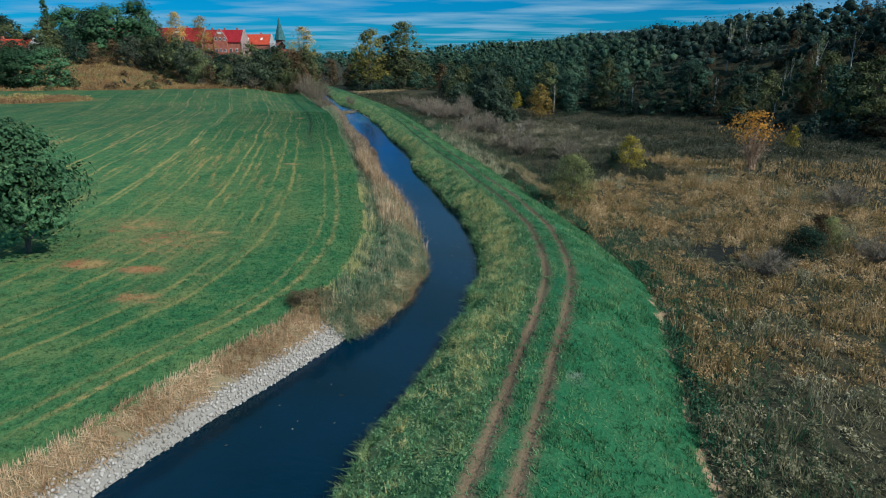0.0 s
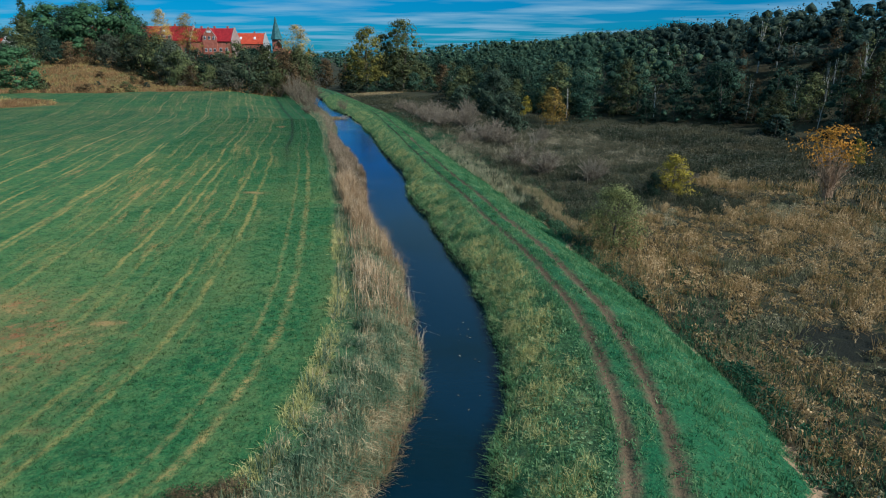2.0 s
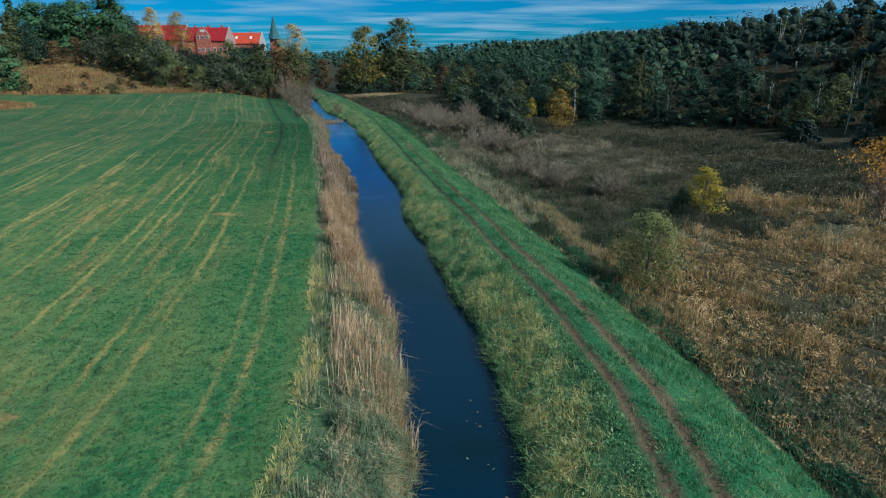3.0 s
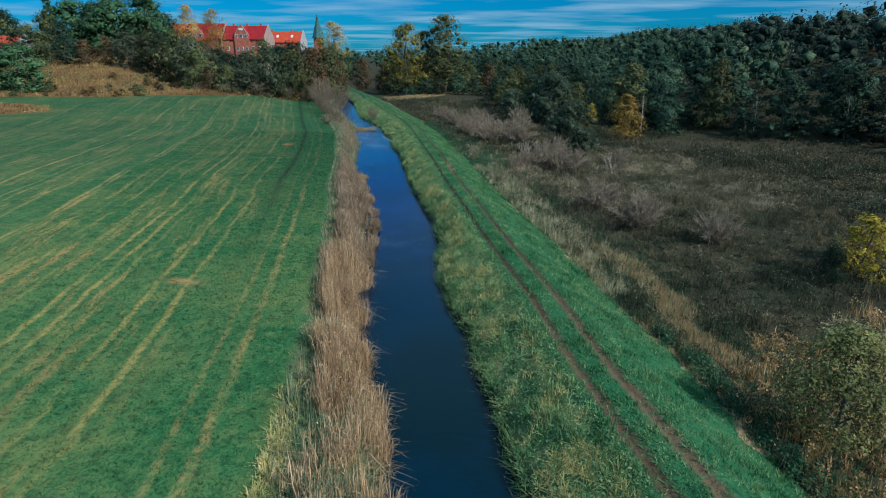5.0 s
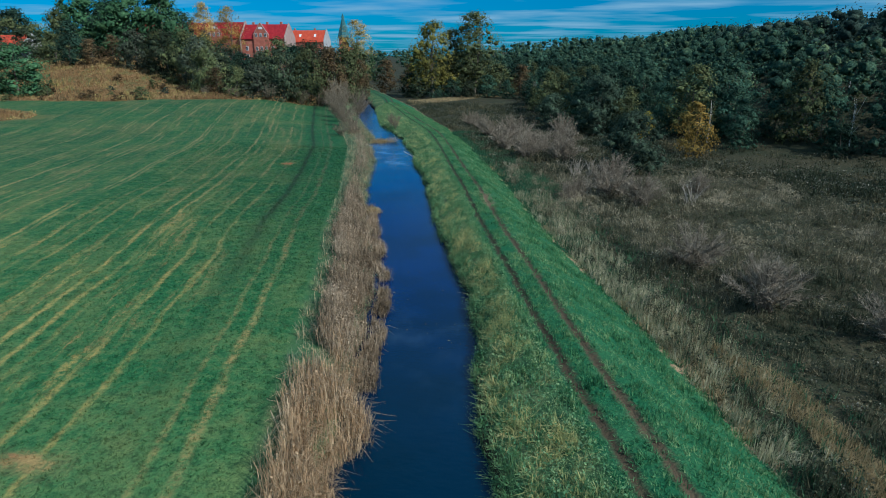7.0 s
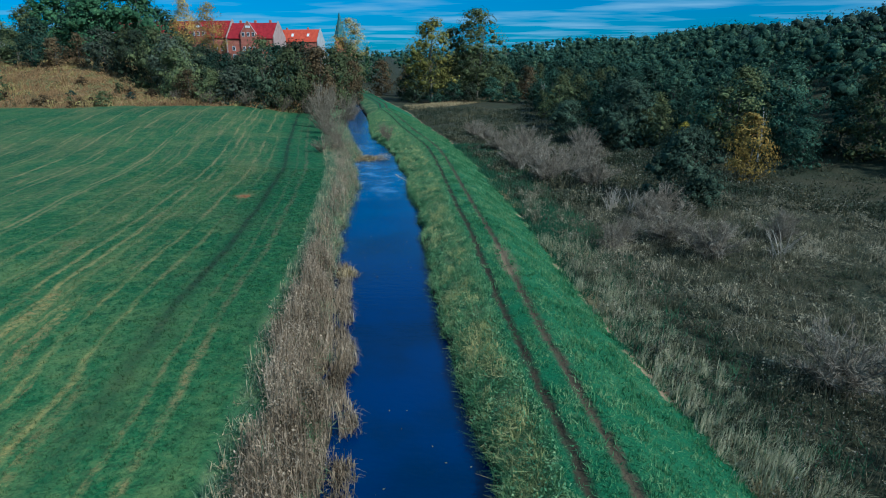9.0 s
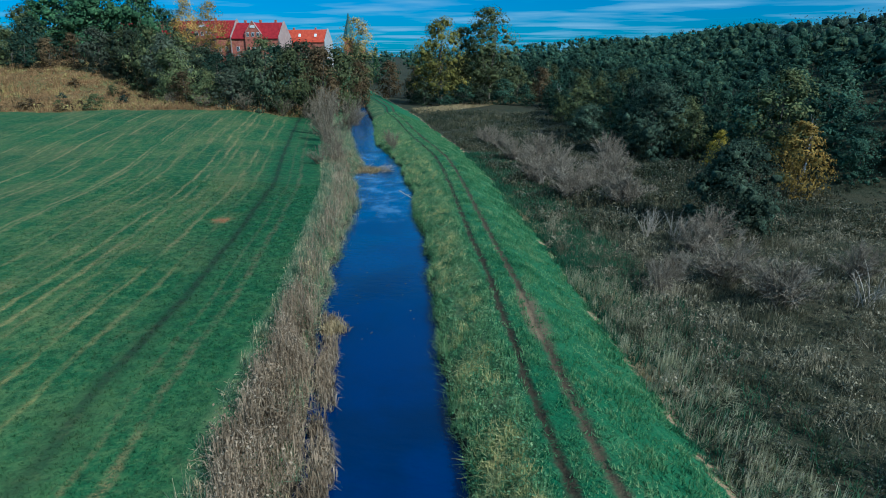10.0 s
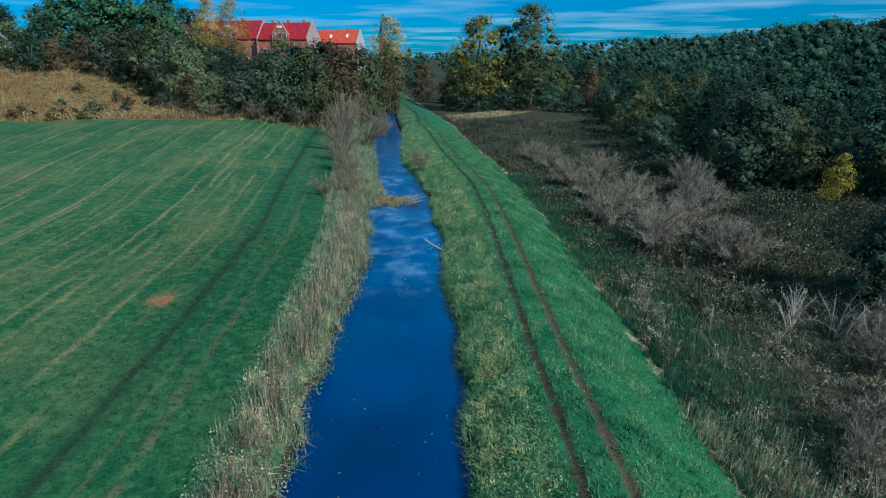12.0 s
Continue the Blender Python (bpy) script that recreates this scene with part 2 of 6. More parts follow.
def ground_material():
    m = Nodes("ground_soil_and_grass", 0.95, 0.1)
    across, track, foot, shore, patch = m.attr("across"), m.attr("track"), m.attr("foot"), m.attr("shore"), m.attr("weeds")
    c = meadow_colour(m)
    # banks: rough grass, paler tufts
    bank = m.mix(m.step(m.noise(0.5, 4), 0.42, 0.68), (0.050, 0.104, 0.042), (0.180, 0.190, 0.080))
    bank = m.mix(m.step(m.noise(4.0, 4), 0.4, 0.7, 0.0, 0.7), bank, (0.023, 0.058, 0.023))
    dike = m.mix(m.step(m.noise(0.3, 4), 0.35, 0.7), (0.012, 0.080, 0.032), (0.030, 0.106, 0.042))
    dike = m.mix(m.step(m.noise(1.3, 6, rough=0.7), 0.52, 0.36, 0.0, 0.70), dike, (0.012, 0.062, 0.024))
    dike = m.mix(m.step(m.noise(1.1, 6, rough=0.7), 0.52, 0.68, 0.0, 0.50), dike, (0.070, 0.150, 0.062))
    dike = m.mix(m.step(m.noise(5.0, 4), 0.4, 0.7, 0.0, 0.6), dike, (0.020, 0.085, 0.034))
    dg = m.noise(8.0, 6, rough=0.75)
    dike = m.mix(m.step(dg, 0.50, 0.70, 0.0, 0.45), dike, (0.055, 0.135, 0.056))
    dike = m.mix(m.step(dg, 0.52, 0.38, 0.0, 0.75), dike, (0.010, 0.044, 0.019))
    c = m.mix(m.step(across, 0.3, -0.5), c, bank)
    jag = m.math("MULTIPLY_ADD", m.noise(0.7, 4), 1.2, -0.6)
    c = m.mix(m.step(m.math("ADD", track, jag), -1.9, -1.2), c, dike)
    # two wheel ruts
    at = m.math("ABSOLUTE", m.math("ADD", track, m.math("MULTIPLY_ADD", m.noise(0.22, 4), 0.5, -0.25)))
    rut = m.math("ABSOLUTE", m.math("SUBTRACT", at, 0.80))
    worn = m.step(m.math("ADD", rut, m.math("MULTIPLY_ADD", m.noise(1.5, 7, rough=0.7), 1.0, -0.5)), m.math("MULTIPLY_ADD", m.attr("dusty"), 0.24, 0.44), 0.04)
    soil = m.mix(m.noise(2.5, 5), (0.014, 0.012, 0.008), (0.046, 0.036, 0.021))
    soil = m.mix(m.math("MULTIPLY", m.step(m.noise(0.09, 2), 0.36, 0.55, 0.35, 1.0), m.attr("dusty")), soil, m.mix(m.noise(6, 4), (0.100, 0.066, 0.038), (0.165, 0.115, 0.070)))
    soil = m.mix(m.step(track, 0.2, 0.6, 0.0, 0.35), soil, m.mix(m.noise(9.0, 5), (0.070, 0.050, 0.029), (0.150, 0.108, 0.066)))
    c = m.mix(m.math("MULTIPLY", worn, m.step(m.noise(0.5, 4), 0.22, 0.42, 0.45, 1.0)), c, soil)
    # marsh floor
    marsh = m.mix(m.step(m.noise(0.12, 4), 0.35, 0.65), (0.036, 0.032, 0.017), (0.018, 0.025, 0.013))
    marsh = m.mix(m.step(m.noise(5.0, 6, rough=0.75), 0.46, 0.62, 0.0, 0.8), marsh, (0.056, 0.046, 0.027))
    marsh = m.mix(m.step(m.noise(4.0, 6, rough=0.75), 0.50, 0.38, 0.0, 0.8), marsh, (0.014, 0.015, 0.009))
    fe2 = m.math("ADD", foot, m.math("MULTIPLY_ADD", m.noise(0.6, 5, rough=0.65), 3.0, -1.5))
    c = m.mix(m.step(fe2, -0.4, 0.3), c, marsh)
    edge = m.math("MULTIPLY", m.step(m.math("ABSOLUTE", m.math("SUBTRACT", fe2, -0.1)), 0.42, 0.12), m.step(m.noise(0.35, 3), 0.43, 0.53))
    c = m.mix(edge, c, (0.26, 0.17, 0.10))
    c = m.mix(patch, c, m.mix(m.step(m.noise(0.25, 4), 0.35, 0.65), (0.15, 0.085, 0.035), (0.10, 0.10, 0.035)))
    mud = m.mix(m.noise(3.0, 4), (0.040, 0.032, 0.022), (0.018, 0.016, 0.012))
    c = m.mix(m.step(shore, -0.55, -0.95), c, mud)
    c = m.mix(m.math("MULTIPLY", m.attr("dry"), 0.85), c, m.mix(m.noise(2.0, 5), (0.10, 0.085, 0.045), (0.24, 0.165, 0.10)))
    c = m.mix(m.attr("gravel"), c, m.mix(m.noise(5.0, 4), (0.15, 0.138, 0.118), (0.27, 0.250, 0.220)))
    # the low shrub's shadow and a hollow, painted dark on the marsh floor
    c = m.mix(m.step(m.math("ADD", m.attr("hollow_shade"), m.math("MULTIPLY_ADD", m.noise(0.9, 7, rough=0.75), 3.0, -1.5)), 0.45, 0.8), c, (0.013, 0.014, 0.010))
    m.colour(c)
    m.bump(m.math("ADD", m.noise(7.0, 5), m.math("MULTIPLY", m.noise(1.2, 4), 1.5)), 0.9, 0.10)
    return m.mat


def water_material():
    m = Nodes("river_water", 0.05, 0.22)
    m.bsdf.inputs["IOR"].default_value = 1.333
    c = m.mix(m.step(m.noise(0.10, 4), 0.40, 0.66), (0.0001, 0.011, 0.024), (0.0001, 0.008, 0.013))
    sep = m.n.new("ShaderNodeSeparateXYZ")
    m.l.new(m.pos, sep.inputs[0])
    # sky reflection put into the colour: dark and greenish by the stones, bluer upstream
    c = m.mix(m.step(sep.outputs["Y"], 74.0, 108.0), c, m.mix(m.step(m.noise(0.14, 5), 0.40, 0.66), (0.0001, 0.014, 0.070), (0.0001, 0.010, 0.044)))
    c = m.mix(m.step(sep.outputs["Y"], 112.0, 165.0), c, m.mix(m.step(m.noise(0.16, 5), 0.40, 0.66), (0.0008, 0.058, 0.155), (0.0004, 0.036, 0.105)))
    # riffles, with the pale sheen of sky and cloud painted in
    rif = m.attr("riffle_sheen")
    c = m.mix(m.math("MULTIPLY", rif, m.step(m.noise(0.35, 7, stretch=(1.0, 0.8, 1), rough=0.62), 0.46, 0.78, 0.0, 0.55)), c, (0.16, 0.28, 0.42))
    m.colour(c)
    h = m.math("ADD", m.math("MULTIPLY", m.noise(1.1, 4, stretch=(1.0, 2.2, 1)), 0.55), m.math("MULTIPLY", m.noise(4.5, 3, stretch=(1, 2, 1)), m.math("MULTIPLY_ADD", rif, 0.8, 0.10)))
    m.bump(h, 0.30, 0.08)
    return m.mat


def blade_material(name, a, b, c, scale=0.3, rough=0.85, through=0.3, own=0.55, shift=0.0):
    """Blades and stalks: three tints, patchy and blade by blade."""
    m = Nodes(name, rough, 0.15)
    f = m.math("ADD", m.math("MULTIPLY", m.island(), own), m.math("MULTIPLY_ADD", m.math("ADD", m.noise(scale, 4), m.math("MULTIPLY_ADD", m.noise(scale * 6, 3), 0.6, -0.3)), 1.7, -0.30 - own / 2 + shift), clamp=True)
    m.leafy(ramp3(m, f, a, b, c), through)
    return m.mat


def leaf_material(name, a, b, c, through=0.3, span=0.9):
    m = Nodes(name, 0.8, 0.1)
    tone = m.attr("tone")
    f = m.math("ADD", m.math("MULTIPLY", m.island(), 0.22), m.math("MULTIPLY_ADD", m.noise(0.55, 5, rough=0.65), 1.7, -0.46))
    f = m.math("MULTIPLY_ADD", tone, 0.55, f, clamp=True)
    col = ramp3(m, f, a, b, c)
    e = m.math("MULTIPLY", m.math("ADD", m.math("MULTIPLY_ADD", m.each(), span, 1.03 - span / 2), m.math("MULTIPLY", tone, 0.7)), m.step(m.noise(0.13, 3), 0.32, 0.68, 0.75, 1.25))
    tuft = m.noise(2.6, 5, rough=0.7)
    e = m.math("MULTIPLY", e, m.step(tuft, 0.36, 0.64, 0.55, 1.45))
    g = m.n.new("ShaderNodeCombineColor")
    for i in range(3):
        m.l.new(e, g.inputs[i])
    m.bump(tuft, 0.8, 0.35)
    m.leafy(m.mix(1.0, col, g.outputs[0], "MULTIPLY"), through)
    return m.mat


def bark_material(name, a, b):
    m = Nodes(name, 0.9, 0.15)
    f = m.noise(2.5, 5, stretch=(3, 3, 0.6))
    m.colour(m.mix(m.step(f, 0.3, 0.7), a, b))
    m.bump(f, 0.6, 0.03)
    return m.mat


def wall_material(name, a, b, scale=1.5):
    m = Nodes(name, 0.85, 0.2)
    f = m.noise(scale, 5)
    m.colour(m.mix(m.step(f, 0.3, 0.7), a, b))
    m.bump(m.noise(12, 3), 0.3, 0.02)
    return m.mat


M_GROUND, M_WATER = ground_material(), water_material()
M_REED = blade_material("dry_reed", (0.165, 0.102, 0.054), (0.395, 0.262, 0.145), (0.630, 0.465, 0.290), 0.35)
M_SEDGE = blade_material("bank_sedge", (0.026, 0.064, 0.036), (0.130, 0.185, 0.104), (0.52, 0.390, 0.220), 0.9, own=0.42, shift=0.0)
M_REED_DARK = blade_material("grey_brown_reed", (0.092, 0.067, 0.040), (0.229, 0.165, 0.104), (0.440, 0.334, 0.224), 0.4)
M_TUSSOCK = blade_material("grey_straw_tussock", (0.110, 0.140, 0.075), (0.320, 0.305, 0.180), (0.60, 0.520, 0.345), 0.9, own=0.40)
M_MARSHSEDGE = blade_material("marsh_sedge", (0.016, 0.062, 0.032), (0.034, 0.096, 0.048), (0.078, 0.130, 0.062), 0.25, own=0.5)
M_TUFT = blade_material("pale_bank_tuft", (0.157, 0.207, 0.077), (0.358, 0.342, 0.132), (0.605, 0.504, 0.220), 0.7, own=0.45)
M_BANK = blade_material("rough_bank_grass", (0.028, 0.093, 0.040), (0.119, 0.225, 0.089), (0.324, 0.373, 0.154), 0.9, own=0.30)
M_HERB = blade_material("bank_herb_leaf", (0.030, 0.097, 0.046), (0.101, 0.207, 0.092), (0.238, 0.308, 0.145), 0.9, own=0.5)
M_DIKE = blade_material("dike_grass", (0.013, 0.063, 0.026), (0.066, 0.175, 0.069), (0.209, 0.292, 0.127), 0.6, own=0.45)
M_STRAW = blade_material("dry_tussock", (0.17, 0.125, 0.060), (0.31, 0.230, 0.118), (0.44, 0.340, 0.190), 0.5)
M_WEED = blade_material("brown_marsh_weed", (0.050, 0.078, 0.029), (0.278, 0.176, 0.072), (0.60, 0.425, 0.225), 0.45, own=0.50, shift=-0.02)
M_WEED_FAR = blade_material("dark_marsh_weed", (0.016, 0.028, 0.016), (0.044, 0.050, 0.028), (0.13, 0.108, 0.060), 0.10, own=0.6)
M_BROWN = blade_material("brown_fallow_weed", (0.085, 0.075, 0.036), (0.250, 0.145, 0.066), (0.330, 0.280, 0.095), 0.13, own=0.25)
M_WEED_DARK = blade_material("dark_withered_weed", (0.015, 0.028, 0.016), (0.042, 0.050, 0.028), (0.17, 0.142, 0.085), 0.22, own=0.42)
M_WEED_GREY = blade_material("grey_withered_weed", (0.044, 0.064, 0.030), (0.150, 0.140, 0.074), (0.42, 0.350, 0.210), 0.35, own=0.45)
M_WEED_OLIVE = blade_material("olive_withered_weed", (0.032, 0.046, 0.024), (0.108, 0.098, 0.058), (0.40, 0.335, 0.225), 0.3, own=0.42)
M_SEED = blade_material("pale_seed_head", (0.056, 0.052, 0.038), (0.120, 0.110, 0.085), (0.27, 0.245, 0.190), 0.3)
M_GREENLEAF = leaf_material("dark_green_leaf", (0.023, 0.061, 0.031), (0.054, 0.118, 0.052), (0.110, 0.166, 0.065))
M_HILLLEAF = leaf_material("woodland_leaf", (0.014, 0.035, 0.024), (0.032, 0.066, 0.042), (0.079, 0.104, 0.051), 0.3)
# woodland leaf made darker: cloud shade over the slope is put into its colour
M_DARKWOOD = leaf_material("shade_dark_leaf", (0.014, 0.030, 0.024), (0.028, 0.050, 0.038), (0.060, 0.074, 0.048), 0.3, 0.0)
M_WOODS = leaf_material("far_woodland_leaf", (0.015, 0.038, 0.026), (0.034, 0.070, 0.045), (0.085, 0.110, 0.052), 0.3, 0.0)
M_TREELINE = leaf_material("dull_green_leaf", (0.025, 0.041, 0.025), (0.054, 0.074, 0.041), (0.107, 0.112, 0.056))
M_SHRUBLEAF = leaf_material("grey_green_shrub_leaf", (0.022, 0.043, 0.029), (0.055, 0.083, 0.053), (0.112, 0.140, 0.083))
M_RUSTBUSH = leaf_material("rusty_bush_leaf", (0.080, 0.062, 0.034), (0.150, 0.105, 0.056), (0.23, 0.150, 0.078))
M_YELLOWGREEN = leaf_material("yellow_green_leaf", (0.072, 0.076, 0.022), (0.145, 0.132, 0.032), (0.255, 0.196, 0.039))
M_AMBER = leaf_material("amber_leaf", (0.166, 0.131, 0.031), (0.306, 0.205, 0.050), (0.455, 0.262, 0.062))
M_OLIVE = leaf_material("olive_leaf", (0.040, 0.056, 0.024), (0.084, 0.098, 0.040), (0.156, 0.140, 0.054))
M_GREYLEAF = leaf_material("grey_willow_leaf", (0.032, 0.044, 0.029), (0.063, 0.075, 0.048), (0.109, 0.115, 0.075))
M_RUSTSEDGE = blade_material("withered_sedge", (0.120, 0.130, 0.066), (0.290, 0.185, 0.095), (0.46, 0.320, 0.190), 0.6, own=0.45)
M_LIGHTLEAF = leaf_material("light_olive_leaf", (0.095, 0.115, 0.042), (0.165, 0.178, 0.066), (0.25, 0.235, 0.090), 0.3, 0.0)
M_YELLOW = leaf_material("yellow_leaf", (0.13, 0.125, 0.026), (0.29, 0.235, 0.034), (0.46, 0.33, 0.045), 0.35, 0.3)
M_ORANGE = leaf_material("orange_leaf", (0.24, 0.110, 0.024), (0.46, 0.22, 0.036), (0.62, 0.34, 0.05), 0.4, 0.0)
M_RUST = leaf_material("rust_leaf", (0.047, 0.036, 0.019), (0.089, 0.060, 0.029), (0.140, 0.089, 0.039))
M_BARK = bark_material("grey_bark", (0.060, 0.050, 0.040), (0.15, 0.13, 0.105))
M_BIRCH = bark_material("birch_bark", (0.22, 0.20, 0.18), (0.60, 0.57, 0.52))
M_TWIG = blade_material("bare_twig", (0.075, 0.060, 0.042), (0.167, 0.135, 0.097), (0.282, 0.233, 0.176), 0.4, through=0.0)
M_BROWNTWIG = blade_material("brown_twig", (0.072, 0.056, 0.037), (0.132, 0.105, 0.071), (0.212, 0.174, 0.123), 0.4, through=0.0)
M_WARMTWIG = blade_material("warm_twig", (0.17, 0.115, 0.072), (0.30, 0.200, 0.125), (0.42, 0.290, 0.185), 0.4, through=0.0)
M_PALETWIG = blade_material("bleached_twig", (0.17, 0.145, 0.112), (0.26, 0.224, 0.178), (0.36, 0.315, 0.255), 0.4, through=0.0)
M_STONE = Nodes("riprap_stone", 0.85, 0.25)
M_STONE.colour(M_STONE.mix(M_STONE.step(M_STONE.noise(3, 5), 0.3, 0.7, 0.0, 0.6), ramp3(M_STONE, M_STONE.each(), (0.20, 0.180, 0.155), (0.28, 0.255, 0.222), (0.36, 0.332, 0.295)), (0.15, 0.135, 0.105)))
M_STONE.bump(M_STONE.noise(15, 5), 0.5, 0.03)
M_STONE = M_STONE.mat
M_RUBBLE = Nodes("riprap_rubble", 0.85, 0.25)
M_RUBBLE.colour(ramp3(M_RUBBLE, M_RUBBLE.island(), (0.20, 0.180, 0.155), (0.28, 0.255, 0.222), (0.36, 0.332, 0.295)))
M_RUBBLE = M_RUBBLE.mat
M_BRICK = wall_material("red_brick_wall", (0.25, 0.075, 0.050), (0.36, 0.125, 0.085), 0.8)
M_PLASTER = wall_material("pink_plaster", (0.235, 0.160, 0.140), (0.295, 0.210, 0.185), 0.6)
M_WHITE = wall_material("white_plaster", (0.23, 0.225, 0.22), (0.31, 0.30, 0.295), 0.6)
M_TILE = wall_material("red_roof_tile", (0.167, 0.007, 0.011), (0.251, 0.013, 0.017), 0.9)
M_TILE2 = wall_material("orange_roof_tile", (0.30, 0.035, 0.016), (0.40, 0.060, 0.026), 0.9)
M_COPPER = wall_material("green_copper_roof", (0.020, 0.070, 0.078), (0.045, 0.12, 0.125), 0.5)
M_FRAME = wall_material("white_window_frame", (0.480, 0.480, 0.464), (0.576, 0.576, 0.560), 2.0)
M_GLASS = Nodes("window_pane", 0.12, 0.5).colour((0.03, 0.04, 0.05)).mat
m_ = Nodes("mown_meadow_grass", 0.85, 0.15)
m_.leafy(m_.mix(m_.math("MULTIPLY", m_.island(), 0.22), meadow_colour(m_), (0.030, 0.125, 0.034)), 0.3)
M_MEADOW = m_.mat


# ---- plan: lines along the river, x at each y ----
YS = np.arange(-120.0, 1801.0, 0.5)


def line(text):
    """A smooth line x(y) through plan points written as y:x."""
    pts = [tuple(map(float, p.split(":"))) for p in text.split()]
    y, x = np.array(pts).T
    v = np.interp(YS, y, x)
    v = np.where(YS < y[0], x[0] + (YS - y[0]) * (x[1] - x[0]) / (y[1] - y[0]), v)
    v = np.where(YS > y[-1], x[-1] + (YS - y[-1]) * (x[-1] - x[-2]) / (y[-1] - y[-2]), v)
    k = np.exp(-0.5 * (np.arange(-12, 13) * 0.5 / 1.6) ** 2)
    pad = np.pad(v, 12, mode="reflect", reflect_type="odd")
    return np.convolve(pad, k / k.sum(), mode="valid")


L_FIELD = line("-60:-58 0:-25.5 16.6:-15.9 22.5:-12.8 26:-11.2 29:-9.6 35:-7.6 43:-7.2 50:-7.9 64:-10.7 78:-13.8 100:-19 109:-21.6 120:-23.7 134:-27.4 150:-31.8 160:-35.5 168:-38.5 204:-51 225:-58 300:-84")
L_LEFT = line("-60:-52 0:-22.4 18:-13.5 23.4:-10.7 28.4:-7.7 31:-6.4 33:-5.0 37:-3.9 44:-2.7 50:-3.8 56:-5 62:-6.2 67:-7.6 71:-9.2 75:-10.8 80:-11.7 87:-12.8 98:-14.2 105:-16.9 113:-18.8 124:-22.3 130:-23.8 138:-25.2 147:-26.9 157:-30 165:-33 170:-32.6 178:-36 190:-40.4 212:-48 250:-58.5 300:-76")
L_RIGHT = line("-60:-40 0:-10 18:-4.4 24:-2.7 32:-0.1 40:1.55 47:1.8 51:1.6 57:0.5 64:-1.3 69:-2.3 74:-3.4 80:-5.2 87:-6.7 94:-7.2 101:-8.6 106:-10.5 112:-11.7 118:-13.5 125:-15.1 132:-16.5 138:-18 149:-21.4 158:-23.2 162:-25.1 170:-27.2 178:-30.2 193:-37.2 225:-46.2 250:-55 300:-70.5")
L_TRACK = line("-60:-21 0:-3.5 16.5:1.3 22.6:3.1 30:5.2 35:6.5 40:7.1 48:7 60:4.95 65:3.6 69:2.55 77:0.95 88:-1.95 101:-4.9 108:-6.7 118:-8.9 124:-10.1 131:-11.9 142:-14.5 160:-18.7 172:-22 190:-28.7 198:-31.5 221:-39.3 234:-44.3 250:-48.6 283:-61.5 330:-84")
L_FOOT = line("-60:-5 0:6.5 19:10.4 30:12.5 39:14.4 43:14.7 47:14.2 61:11.4 69:9.6 75:8.7 80:7.2 91:4.8 102:2.1 108:0.3 116:-1.8 124:-3.5 135:-6 144:-7.9 152:-10 164:-13 173:-15.3 191:-20.7 204:-24.7 224:-32 250:-40.5 300:-60")
L_HILL = line("-60:95 60:88 112:80 119:69 135:62 155:56 164:42 170:30 180:18 187:10 205:0 228:-6 307:-8 400:-40 600:-60")
L_RIGHT = L_RIGHT + 0.16 * np.sin(YS / 1.7 + 2 * np.sin(YS / 5.3)) + 0.10 * np.sin(YS / 0.9)
L_LEFT = L_LEFT + (0.22 * np.sin(YS / 1.9 + 2 * np.sin(YS / 4.1)) + 0.12 * np.sin(YS / 0.8)) * (YS > 33)
WATER_Z = -1.3


def at(curve, y):
    return np.interp(y, YS, curve)


def field_end(x):
    """Where the mown meadow ends and fallow land begins."""
    return np.interp(x, [-260, -160, -124, -106, -96, -75, -60], [186, 192, 197, 197.5, 204, 206, 214]) + 0.8 * np.sin(x / 2.3) + 0.5 * np.sin(x / 0.9)


def smooth(v, lo, hi):
    f = np.clip((v - lo) / (hi - lo), 0, 1)
    return f * f * (3 - 2 * f)


def wave(x, y, s):
    """Soft unevenness of about -1 to 1."""
    return (np.sin(x / s + 1.3 * np.sin(y / s * 0.7)) + np.sin(y / s * 1.1 + 1.7 * np.sin(x / s * 0.6 + 2.0))) * 0.5


